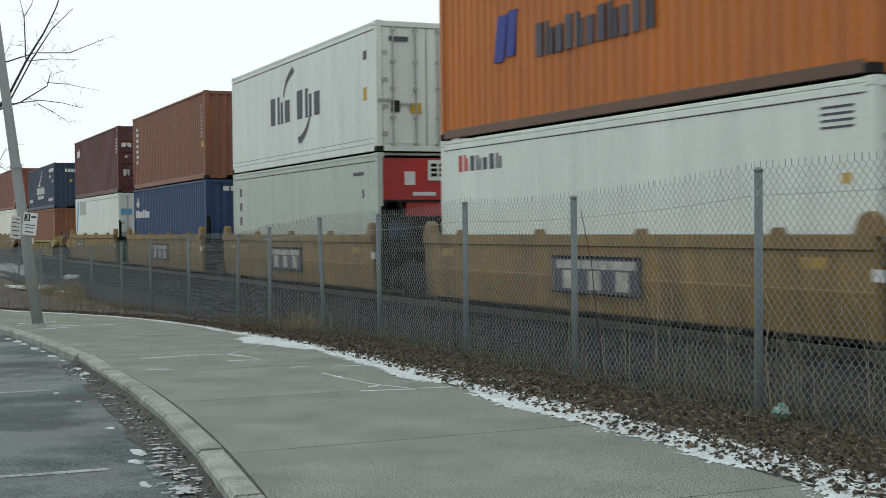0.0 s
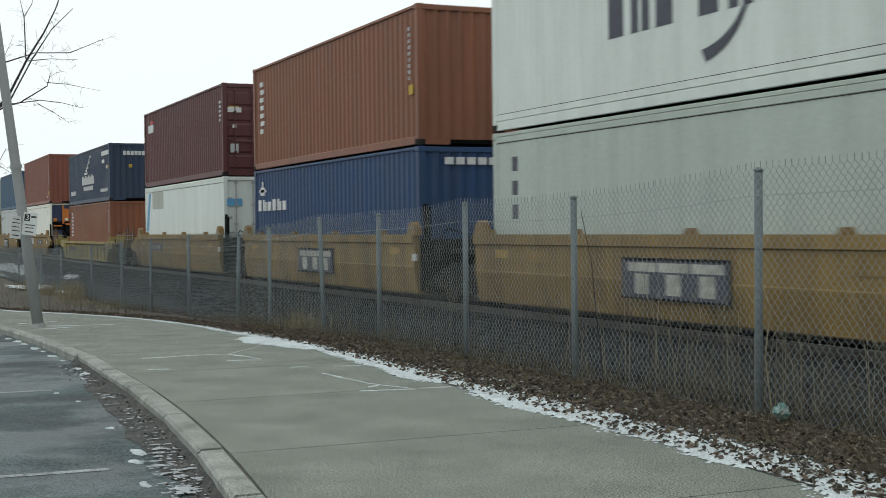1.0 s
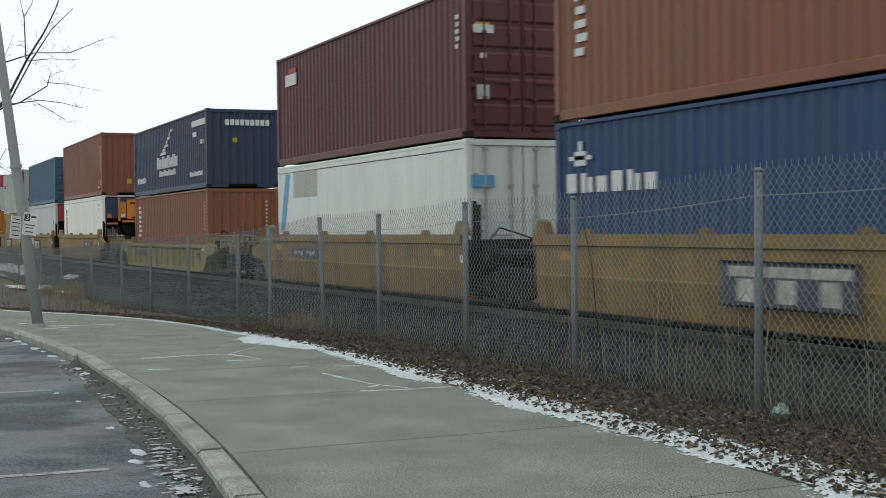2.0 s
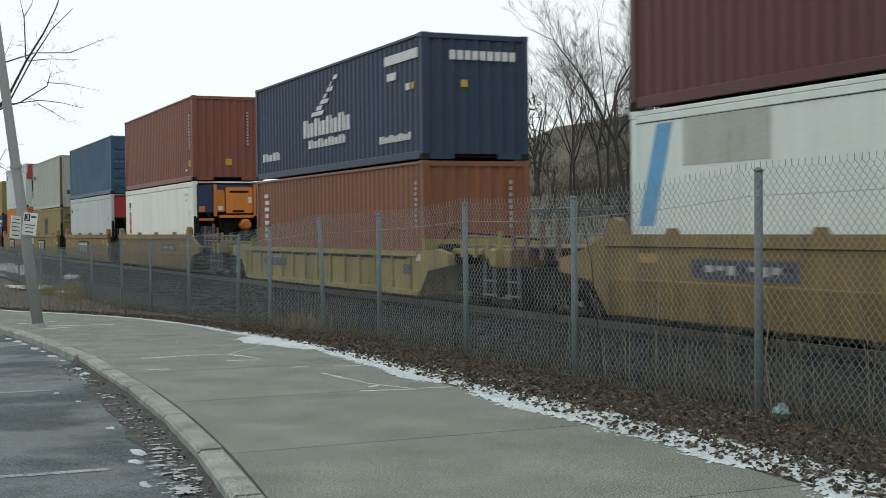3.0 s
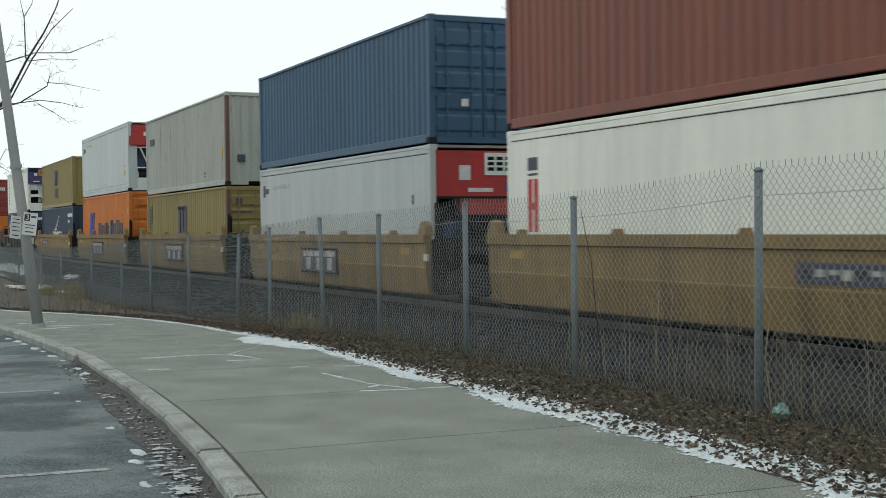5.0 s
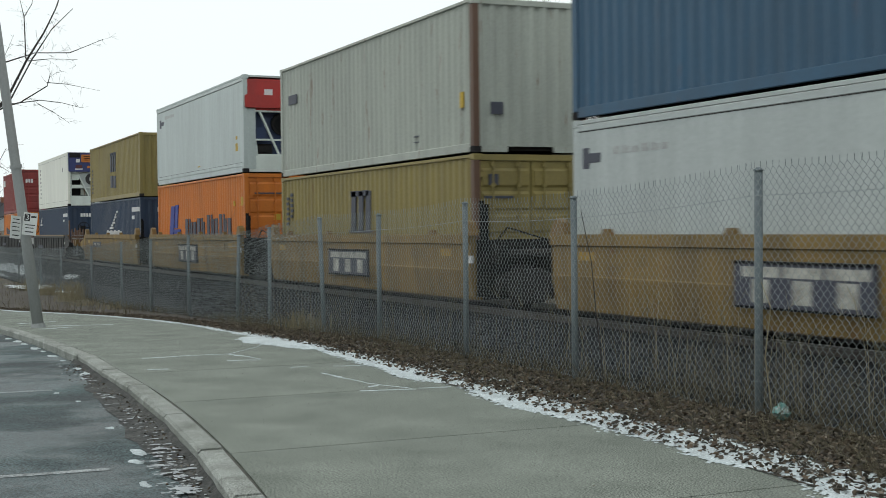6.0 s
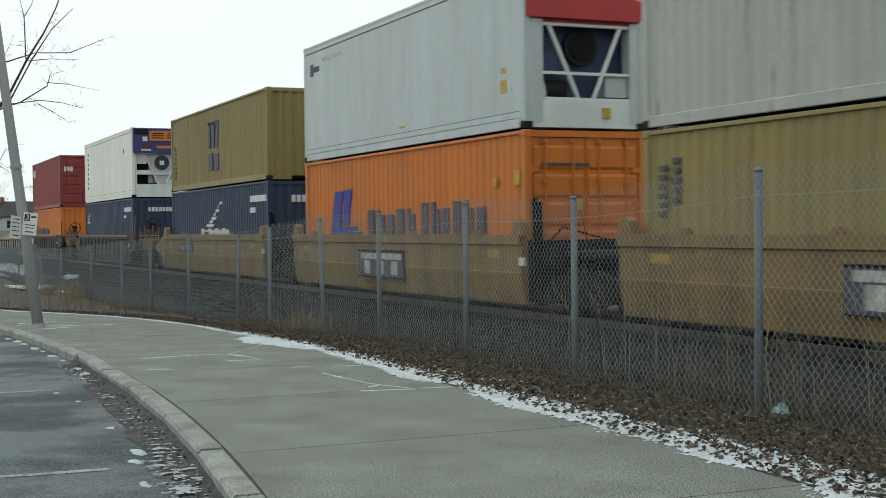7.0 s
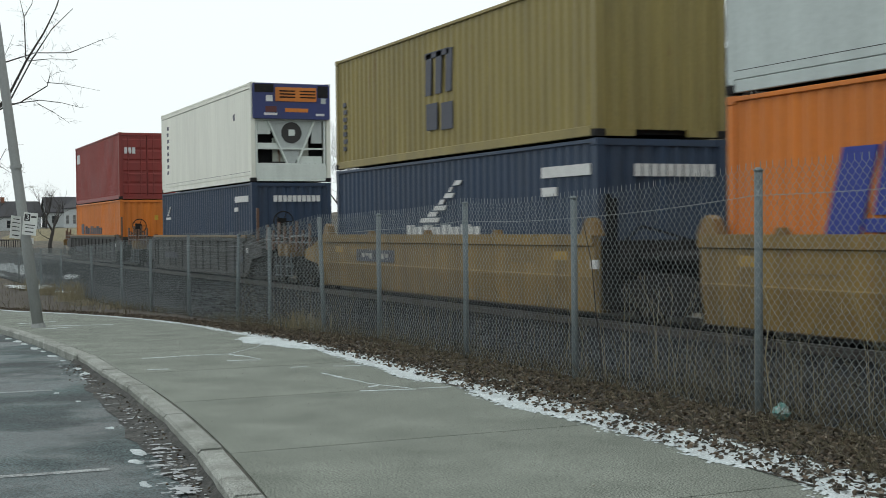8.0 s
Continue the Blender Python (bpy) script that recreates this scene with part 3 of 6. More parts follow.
def box_thing(x, z, mat, h, label, end="panel", reefer=False, machine=""):
    name = "refrigerated_container" if reefer else "shipping_container"
    root = thing(name, label, "shipping container", None, "boxes on the train")
    rides(root, x + L / 2, MID, z)
    hl, hw = L / 2, W / 2
    box_frame(root, mat, h)
    if reefer:
        for sy in (-1, 1):
            s = Shape()
            a, b = sy * (hw - 0.012), sy * (hw - 0.06)
            s.box(-hl + 0.15, hl - 0.15, min(a - sy * 0.012, b), max(a - sy * 0.012, b), 0.30, h - 0.19)
            rib = once(("rib", h), lambda: corrugated(L - 0.31, 0.30, h - 0.19, 0.21, 0.004))
            s.add([(q, sy * (hw - 0.012 - w), z) for q, w, z in rib.v], rib.f)
            part("side_panel", s, mat, root)
            c = sy * (hw - 0.002)
            part("side_skirt", Shape().box(-hl + 0.16, hl - 0.16, min(c, b), max(c, b), 0.185, 0.295, 0.008), mat, root)
            g = sy * (hw - 0.006)
            for zz in (0.296, h - 0.196):
                part("panel_seam", Shape().box(-hl + 0.17, hl - 0.17, min(g, b), max(g, b), zz, zz + 0.008), P["cargrey"], root)
            part("cornice", Shape().box(-hl + 0.16, hl - 0.16, min(c, b), max(c, b), h - 0.185, h - 0.08, 0.008), mat, root)
        part("end_panel", Shape().box(-hl + 0.02, -hl + 0.08, -hw + 0.12, hw - 0.12, 0.1, h - 0.1), mat, root)
        part("roof_panel", Shape().box(-hl + 0.1, hl - 0.1, -hw + 0.06, hw - 0.06, h - 0.06, h - 0.006), mat, root)
    else:
        near = once(("near", h), lambda: corrugated(L - 0.3, 0.17, h - 0.07))
        for sy in (-1, 1):
            s = Shape()
            s.v, s.f = [(a, sy * (-hw + 0.03 + b) * -1, c) for a, b, c in near.v], near.f
            part("side_panel", s, mat, root)
        e = corrugated(W - 0.24, 0.1, h - 0.1, 0.25, 0.045)
        s = Shape()
        s.v, s.f = [(-hl + 0.03 + b, a, c) for a, b, c in e.v], e.f
        part("end_panel", s, mat, root)
        roof = Shape()
        n = 40
        for i in range(n + 1):
            for y in (-hw + 0.05, hw - 0.05):
                roof.v.append((-hl + 0.1 + (L - 0.2) * i / n, y, h - 0.018 - 0.02 * (i % 2)))
        roof.f = [(2 * i, 2 * i + 1, 2 * i + 3, 2 * i + 2) for i in range(n)]
        part("roof_panel", roof, mat, root)
    if machine:
        cooler(root, h, machine, z > 1)
    elif end == "doors":
        doors(root, mat, h, hl, reefer)
    else:
        if reefer:
            part("front_panel", Shape().box(hl - 0.08, hl - 0.02, -hw + 0.12, hw - 0.12, 0.1, h - 0.1), mat, root)
        else:
            e = corrugated(W - 0.24, 0.12, h - 0.11, 0.25, 0.045)
            part("front_panel", turned(e, hl - 0.03), mat, root)
        part("front_header", Shape().box(hl - 0.1, hl - 0.01, -hw + 0.17, hw - 0.17, h - 0.115, h - 0.01, 0.01), mat, root)
        for y0, y1 in ((-hw + 0.17, -0.5), (0.5, hw - 0.17)):
            part("front_sill", Shape().box(hl - 0.1, hl - 0.01, y0, y1, 0.01, 0.12, 0.01), mat, root)
    return root


# marks on a box: x from its rear end, z from its base, on the near side
def mark(root, mat, x0, x1, z0, z1, name="painted_bar", lean=0.0, y=-W / 2 + 0.008):
    x0, x1 = x0 - L / 2, x1 - L / 2
    part(name, Shape().slab([(x0, z0), (x1, z0), (x1 + lean, z1), (x0 + lean, z1)], y, y + 0.024), mat, root)


def wordmark(root, mat, x0, x1, z0, z1, n, lean=0.0, name="painted_block", y=-W / 2 + 0.008):
    """A row of plain blocks in place of a wordmark: one broad block and a pair of uprights by turns."""
    w = (x1 - x0) / n
    h = z1 - z0
    for i in range(n):
        a = x0 + i * w - L / 2
        for u, v, zb in (((0.1, 0.74, 1.0),), ((0.08, 0.38, 1.0), (0.52, 0.82, 0.78)), ((0.1, 0.74, 0.8),))[i % 3]:
            part(name, Shape().slab([(a + u * w, z0), (a + v * w, z0), (a + v * w, z0 + zb * h), (a + u * w, z0 + zb * h)], y, y + 0.024), mat, root)


def column(root, mat, x, z0, z1, w, n, name="painted_block", y=-W / 2 + 0.008):
    """Plain blocks one above another, for a word that runs down a wall."""
    d = (z1 - z0) / n
    for i in range(n):
        a, z = x - L / 2 + w * 0.12 * (i % 2), z0 + i * d
        part(name, Shape().slab([(a, z + d * 0.15), (a + w * (1.0 if i % 3 else 0.8), z + d * 0.15), (a + w * (1.0 if i % 3 else 0.8), z + d * 0.72), (a, z + d * 0.72)], y, y + 0.024), mat, root)


def front_mark(root, mat, y0, y1, z0, z1, name="painted_bar", n=1):
    for i in range(n):
        s = Shape()
        w = (y1 - y0) / n
        a, b = y0 + i * w + (0.12 * w if n > 1 else 0), y0 + (i + 1) * w - (0.12 * w if n > 1 else 0)
        s.box(L / 2 - 0.024, L / 2 + 0.004, a, b, z0, z1)
        part(name, s, mat, root)


BASE = 0.35
HC, ST = 2.896, 2.591
REAR = [-24.03, -39.68, -55.33, -70.99, -91.08, -111.05, -126.68, -142.60, -158.52, -174.09, -193.69, -214.60]


# lower and upper box of each platform, from the first to pass to the last
low, top = [], []


def stack(i, lo, hi):
    """lo, hi: (material, height, label, end, reefer, machine)"""
    low.append(box_thing(REAR[i], BASE, P[lo[0]], lo[1], lo[2], *lo[3:]))
    top.append(box_thing(REAR[i], BASE + lo[1] + 0.022, P[hi[0]], hi[1], hi[2], *hi[3:]))


stack(0, ("white", HC, "white refrigerated box with red and grey lettering in a well car", "doors", True), ("orange", HC, "weathered orange corrugated box stacked on a white one", "panel"))
stack(1, ("greengrey", HC, "pale grey refrigerated box with red cooling machinery", "panel", True, "red"), ("white", HC, "white refrigerated box with dark lettering, doors forward", "doors", True))
stack(2, ("blue", HC, "blue corrugated box with white lettering in a well car", "panel"), ("terracotta", HC, "terracotta corrugated box stacked on a blue one", "panel"))
stack(3, ("white", HC, "white refrigerated box with pale blue stripe, doors forward", "doors", True), ("maroon", HC, "maroon corrugated box with doors forward", "doors"))
stack(4, ("terracotta", ST, "terracotta corrugated box low in a ribbed car", "panel"), ("navy", ST, "dark navy corrugated box with white emblem", "panel"))
stack(5, ("cream", HC, "cream refrigerated box with orange generator", "panel", True, "orange"), ("brown", HC, "red-brown corrugated box stacked on a cream one", "panel"))
stack(6, ("palegrey", HC, "pale refrigerated box with red machinery and grey emblem", "panel", True, "red"), ("midblue", ST, "faded blue corrugated box with doors forward", "doors"))
stack(7, ("olive", ST, "mustard olive corrugated box, black emblem, doors forward", "doors"), ("grey", HC, "rust-streaked grey corrugated box", "panel"))
stack(8, ("orange_b", HC, "bright orange corrugated box with blue emblem, doors forward", "doors"), ("whiteb", HC, "white refrigerated box with red machinery", "panel", True, "red"))
stack(9, ("navy", ST, "navy corrugated box with white emblem in a well car", "panel"), ("olive", ST, "mustard olive corrugated box with dark letters", "panel"))
stack(10, ("navy", ST, "navy corrugated box with white number panel", "panel"), ("cream", HC, "cream refrigerated box with blue and orange machinery", "panel", True, "blue"))
stack(11, ("orange_b", ST, "orange corrugated box at the end of the train", "panel"), ("red", HC, "red corrugated box with doors forward", "doors"))


# ---------------------------------------------------------------- well cars
def bogie(root, x):
    b = part("bogie", Shape().box(x - 1.3, x + 1.3, -0.25, 0.25, 0.42, 0.72, 0.05).box(x - 0.22, x + 0.22, -1.05, 1.05, 0.45, 0.75, 0.04), P["under"], root)
    for sy in (-1, 1):
        y = sy * 1.05
        prof = [(-1.25, 0.52), (-1.15, 0.62), (-0.35, 0.80), (0.35, 0.80), (1.15, 0.62), (1.25, 0.52), (1.15, 0.36), (0.85, 0.36), (0.35, 0.2), (-0.35, 0.2), (-0.85, 0.36), (-1.15, 0.36)]
        part("side_frame", Shape().slab([(x + a, c) for a, c in prof], y - 0.06, y + 0.06), P["under"], b)
        for k in (-0.14, 0, 0.14):
            part("spring", Shape().tube([(x + k, y - sy * 0.02, 0.24), (x + k, y - sy * 0.02, 0.6)], 0.05, 8), P["under"], b)
        for sx in (-0.89, 0.89):
            part("axle_box", Shape().disc((x + sx, sy * 1.16, 0.42), 0.12, 0.12, 12), P["under"], b)
    for sx in (-0.89, 0.89):
        s = Shape().tube([(0, -1.0, 0), (0, 1.0, 0)], 0.075, 10)
        for sy in (-1, 1):
            s.tube([(0, sy * 0.70, 0), (0, sy * 0.725, 0), (0, sy * 0.726, 0), (0, sy * 0.83, 0)], [0.445, 0.445, 0.42, 0.415], 24)
            for k in range(5):
                w = 2 * math.pi * k / 5
                s.disc((0.24 * math.cos(w), sy * 0.83, 0.24 * math.sin(w)), 0.05, 0.02, 6)
        ws = part("wheelset", s, P["under"], b)
        ws.matrix_basis = pose(x + sx, 0, 0.42)
        wheels.append((ws, x + sx))


wheels = []


def well_car(i, style, label):
    """One platform: its origin lies on the rail top under the middle of the boxes."""
    root = thing("well_car", label, "railway car", None, "cars of the train")
    rides(root, REAR[i] + L / 2, MID, RAIL)
    mat = {"yellow": P["car"], "ribbed": P["carlight"], "grey": P["cargrey"]}[style]
    hw = 1.50
    e = 6.38
    T, B = 1.39, 0.18       # top and bottom of the side above the rail
    for sy in (-1, 1):
        if style == "yellow":
            prof = [(hw, T), (hw, T - 0.17), (hw - 0.05, T - 0.19), (hw - 0.05, 0.75), (hw - 0.042, 0.73), (hw - 0.045, 0.70), (hw - 0.12, B + 0.02), (hw - 0.14, B), (hw - 0.30, B), (hw - 0.30, B + 0.05), (hw - 0.17, B + 0.06), (hw - 0.17, T)]
            s = Shape().prism([(sy * a, b) for a, b in prof], -e, e)
            side = part("side_wall", s, mat, root)
            for k in range(4):
                x = -4.65 + 3.1 * k + {1: -1.1, 5: -0.45, 9: 1.5}.get(i, 0.0)
                if abs(x) > 6:
                    continue
                part("box_guide", Shape().slab([(x - 0.11, T), (x + 0.11, T), (x + 0.05, T + 0.085), (x - 0.05, T + 0.085)], sy * (hw - 0.05) - 0.06, sy * (hw - 0.05) + 0.06), P["cone"], side)
            for x in (-5.3, 5.3):
                part("reflector", Shape().box(x - 0.24, x + 0.24, min(sy * (hw - 0.052), sy * (hw - 0.044)), max(sy * (hw - 0.052), sy * (hw - 0.044)), 0.98, 1.12), P["worn_yellow"], side)
            for x in (-4.1, 4.1):
                part("wear_plate", Shape().box(x - 0.55, x + 0.55, min(sy * (hw - 0.05), sy * (hw - 0.035)), max(sy * (hw - 0.05), sy * (hw - 0.035)), 0.92, 1.12), mat, side)
        else:
            t2 = 1.05 if style == "ribbed" else 1.30
            prof = [(hw, t2), (hw, t2 - 0.10), (hw - 0.07, t2 - 0.12), (hw - 0.07, B + 0.1), (hw - 0.02, B + 0.08), (hw - 0.02, B - 0.02), (hw - 0.28, B - 0.02), (hw - 0.28, t2)]
            side = part("side_wall", Shape().prism([(sy * a, b) for a, b in prof], -e, e), mat, root)
            rib = Shape().slab([(-0.05, B + 0.08), (0.05, B + 0.08), (0.05, t2 - 0.1), (-0.05, t2 - 0.1)], min(sy * (hw - 0.03), sy * (hw - 0.08)), max(sy * (hw - 0.03), sy * (hw - 0.08))).mesh("rib", mat)
            for k in range(13):
                part("rib", rib, None, side).location = (-5.9 + k * 0.983, 0, 0)
            if style == "ribbed":
                # a solid black bar gives the dark of the slot below the flange
                part("slot", Shape().box(-5.9, 5.9, min(sy * (hw - 0.075), sy * (hw - 0.06)), max(sy * (hw - 0.075), sy * (hw - 0.06)), t2 - 0.17, t2 - 0.12), P["black"], side)
            else:
                part("rail_cap", Shape().box(-e, e, min(sy * (hw - 0.28), sy * (hw + 0.01)), max(sy * (hw - 0.28), sy * (hw + 0.01)), t2, t2 + 0.07, 0.01), P["cone"], side)
            for x, hx in ((-3.55, 1.0), (5.8, 0.18)):
                part("plate", Shape().box(x - hx, x + hx, min(sy * (hw - 0.02), sy * (hw - 0.03)), max(sy * (hw - 0.02), sy * (hw - 0.03)), 0.58, 0.78), P["ink"], side)
    for x in (-5.6, -2.8, 0, 2.8, 5.6):
        part("cross_bearer", Shape().box(x - 0.3, x + 0.3, -hw + 0.2, hw - 0.2, 0.2, 0.3), P["under"], root)
    gap_r = (REAR[i] - REAR[i + 1] - L) / 2 if i + 1 < len(REAR) else 3.4
    gap_f = (REAR[i - 1] - REAR[i] - L) / 2 if i else 1.8
    for sx, g in ((-1, gap_r), (1, gap_f)):
        long_end = g > 2.5
        far = e + (g - 0.25 if not long_end else g - 0.45)
        bulk = sx * e
        # bulkheads of yellow cars are near black, other styles take the body paint
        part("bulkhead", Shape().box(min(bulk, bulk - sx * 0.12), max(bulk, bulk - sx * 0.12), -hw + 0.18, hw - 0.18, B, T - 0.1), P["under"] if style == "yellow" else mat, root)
        x0, x1 = sorted((bulk, sx * far))
        deck_z = T - 0.28
        # platforms near black too, except the long ends of the ribbed car
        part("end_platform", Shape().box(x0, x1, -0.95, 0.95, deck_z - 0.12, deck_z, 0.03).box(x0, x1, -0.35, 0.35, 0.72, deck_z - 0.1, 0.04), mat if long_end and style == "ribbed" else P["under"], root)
        if long_end:
            sill = part("end_sill", Shape().box(min(sx * far, sx * (far - 0.25)), max(sx * far, sx * (far - 0.25)), -1.45, 1.45, deck_z - 0.3, deck_z + 0.02, 0.03), mat if style == "ribbed" else P["cone"], root)
            for sy in (-1, 1):
                arch = Shape()
                a = [(bulk, T - 0.34 if style == "ribbed" else T), (bulk, B), (bulk + sx * 0.5, B + 0.5), (bulk + sx * 0.9, 0.72), (bulk + sx * 1.5, 0.8), (bulk + sx * 1.5, deck_z - 0.1), (bulk + sx * 0.9, deck_z)]
                arch.slab(a, min(sy * (hw - 0.04), sy * (hw - 0.16)), max(sy * (hw - 0.04), sy * (hw - 0.16)))
                part("end_bracket", arch, mat, root)
            rail_mat = mat if style == "ribbed" else P["rustbrown"]
            for sy in (-1, 1):
                for k, xx in enumerate((far - 0.1, far - 0.62, far - 1.15, far - 1.7)):
                    hh = (0.34, 0.2, 0.28, 0.16)[k] if style == "ribbed" else (0.5, 0.62, 0.4, 0.55)[k]
                    part("rail_post", Shape().slab([(sx * xx - 0.06, deck_z - 0.15), (sx * xx + 0.06, deck_z - 0.15), (sx * xx + 0.03, deck_z + hh), (sx * xx - 0.03, deck_z + hh)], sy * 1.3 - 0.03, sy * 1.3 + 0.03), rail_mat, root)
                for zz in (0.08, 0.24):
                    part("handrail", Shape().tube([(sx * (far - 0.05), sy * 1.3, deck_z + zz), (sx * (far - 1.8), sy * 1.3, deck_z + zz)], 0.018, 6), P["galv"], root)
            for k in range(5):
                xx = far - 0.3 - 0.3 * k
                part("grating_bar", Shape().box(sx * xx - 0.09, sx * xx + 0.09, -1.25, 1.25, deck_z + 0.03, deck_z + 0.055), rail_mat, root)
            for sy in (-1, 1):
                step = Shape()
                for xx in (far - 0.12, far - 0.5):
                    step.tube([(sx * xx, sy * 1.42, deck_z - 0.2), (sx * xx, sy * 1.42, 0.28)], 0.018, 6)
                for zz in (0.3, 0.55):
                    step.box(min(sx * (far - 0.12), sx * (far - 0.5)), max(sx * (far - 0.12), sx * (far - 0.5)), sy * 1.42 - 0.05, sy * 1.42 + 0.05, zz, zz + 0.025)
                part("step", step, P["galv"], root)
            part("coupler", Shape().box(min(sx * far, sx * (far + 0.42)), max(sx * far, sx * (far + 0.42)), -0.13, 0.13, 0.72, 0.98, 0.04), P["under"], root)
            bogie(root, sx * (far - 1.15))
        elif sx < 0:
            bogie(root, -L / 2 - g)
        if i == 0 and sx > 0:
            bogie(root, L / 2 + g)
        for sy in (-1, 1) if style == "yellow" else ():
            x = sx * (L / 2 + 0.12)
            part("guide_cone", Shape().slab([(x - 0.24, T - 0.02), (x + 0.24, T - 0.02), (x + 0.12, T + 0.2), (x, T + 0.26), (x - 0.12, T + 0.2)], min(sy * 1.3, sy * 1.46), max(sy * 1.3, sy * 1.46)), P["cone"], root)
    # brake stand and hoses at the front end
    x = e + 0.05
    if style == "yellow":
        part("brake_stand", Shape().box(x, x + 0.07, -1.28, -1.2, T - 0.3, T + 0.62), P["black"], root)
        part("brake_stand", Shape().box(x + 0.18, x + 0.25, -1.28, -1.2, T - 0.3, T + 0.55), P["black"], root)
    if style == "grey":
        hub = (e + 0.62, -0.55, T + 0.36)
        ring = [(hub[0], hub[1] + 0.29 * math.cos(k * math.pi / 10), hub[2] + 0.29 * math.sin(k * math.pi / 10)) for k in range(21)]
        w = Shape().tube(ring, 0.02, 6, False)
        for k in range(5):
            w.tube([hub, ring[4 * k]], 0.014, 5)
        part("brake_wheel", w, P["under"], root)
        part("brake_mast", Shape().box(hub[0] - 0.14, hub[0] - 0.03, hub[1] - 0.16, hub[1] + 0.1, T - 0.3, hub[2] + 0.1, 0.02), P["under"], root)
        part("corner_staff", Shape().box(e + 0.5, e + 0.57, -1.32, -1.25, T - 0.3, T + 0.75), P["rustbrown"], root)
    part("valve_box", Shape().box(x + 0.1, x + 0.5, -1.1, -0.6, T - 0.55, T - 0.2, 0.04), P["under"], root)
    part("air_hose", Shape().tube([(x, -0.9, T - 0.1), (x + 0.5, -0.95, T + 0.12), (x + 1.1, -0.9, T + 0.02), (x + gap_f, -0.85, T - 0.1)], 0.018, 6), P["black"], root)
    part("air_tank", Shape().tube([(x + 0.35, -0.8, 0.95), (x + 0.35, 0.8, 0.95)], 0.17, 12), P["under"], root)
    part("side_light_plate", Shape().box(e - 0.05, e + 0.12, -hw + 0.02, -hw + 0.06, 0.86, 1.0), P["inkwhite"], root)
    if style == "yellow" and i not in (3, 5, 9):
        y = -hw - 0.004
        d = {0: 0.4, 1: 0.2, 2: 0.3}.get(i, 0.0)
        pl = part("name_plate", Shape().box(-1.45 + d, 1.15 + d, y, y + 0.055, 0.46, 1.06), P["ink"], root, "dark plate with white block marks")
        for k in range(3):
            a = -1.27 + d + 0.8 * k
            s = Shape().box(a, a + 0.74, y - 0.01, y, 0.86, 0.99).slab([(a + 0.2, 0.54), (a + 0.54, 0.54), (a + 0.54, 0.83), (a + 0.2, 0.83)], y - 0.01, y)
            part("plate_mark", s, P["dirtywhite"], pl)
        part("plate_rim", Shape().box(-1.45 + d, 1.15 + d, y - 0.012, y, 1.02, 1.06).box(-1.45 + d, 1.15 + d, y - 0.012, y, 0.46, 0.49), P["black"], pl)
    elif style == "yellow":
        d = {3: -4.2, 5: 2.1, 9: -4.1}[i]
        panel = part("data_panel", Shape().box(d, d + 2.25, -hw + 0.03, -hw + 0.05, 0.80, 1.06), P["ink"], root, "stencilled data panel with pale bars")
        for k in range(9):
            part("stencil_bar", Shape().box(d + 0.12 + 0.235 * k, d + 0.28 + 0.235 * k, -hw + 0.026, -hw + 0.03, 0.86 + 0.03 * (k % 3), 0.98), P["dirtywhite"] if k % 4 else P["cargrey"], panel)
    return root


for i in range(12):
    style = {4: "ribbed", 10: "grey", 11: "grey"}.get(i, "yellow")
    well_car(i, style, {"yellow": "dirty yellow steel well car with grimy lower sides", "ribbed": "yellow ribbed low-sided car with end platforms", "grey": "grey-brown ribbed car with yellow top rail"}[style])
for q in low[7].children_recursive + top[7].children_recursive:
    if q.name.startswith("corner_post") and q.data.vertices[0].co.x > 0:
        q.data.materials[0] = P["rustbrown"]
for q in low[5].children_recursive:
    if q.name.startswith("corner_post") and q.data.vertices[0].co.x > 0 and q.data.vertices[0].co.y > 0:
        q.data.materials[0] = P["mach_blue"]
# bottom rails of the first orange box are browner and darker than its walls
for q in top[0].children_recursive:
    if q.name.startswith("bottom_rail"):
        q.data.materials[0] = P["rustbrown"]


# ---------------------------------------------------------------- marks on the boxes: plain shapes for emblems and wordmarks
def arc(root, mat, cx, cz, r, a0, a1, w):
    """A tapering curved stroke on the near side."""
    s = Shape()
    n = 12
    y = -W / 2 - 0.002
    for k in range(n + 1):
        a = radians(a0 + (a1 - a0) * k / n)
        t = w * (0.15 + 0.85 * k / n)
        for q in (r, r - t):
            s.v.append((cx - L / 2 + q * 1.6 * math.cos(a), y, cz + q * math.sin(a)))
    s.f = [(2 * i, 2 * i + 1, 2 * i + 3, 2 * i + 2) for i in range(n)]
    part("painted_arc", s, mat, root)


def sail(root, mat, x0, x1, z0, z1):
    """A leaning emblem of stacked slips, narrowing upwards."""
    n = 7
    for k in range(n):
        t, u = k / n, (k + 0.78) / n
        lo = x0 + (x1 - x0) * 0.88 * t ** 0.8
        hi = x0 + (x1 - x0) * (0.42 + 0.58 * t)
        mark(root, mat, lo, max(lo + 0.1, hi - 0.28 * (k % 2)), z0 + (z1 - z0) * t, z0 + (z1 - z0) * u, "emblem_slip", 0.12)


IW, IK, IB, IR, IY = P["inkwhite"], P["ink"], P["inkblue"], P["inkred"], P["inkyellow"]
mark(top[0], IB, 2.40, 2.78, 1.24, 2.05, "emblem_bar", 0.18)
mark(top[0], IB, 2.88, 3.2, 1.3, 2.09, "emblem_bar", 0.12)
wordmark(top[0], IK, 3.98, 7.7, 1.16, 1.72, 11)
wordmark(low[0], IR, 0.81, 1.3, 2.27, 2.58, 2)
wordmark(low[0], IK, 1.32, 2.7, 2.27, 2.55, 5)
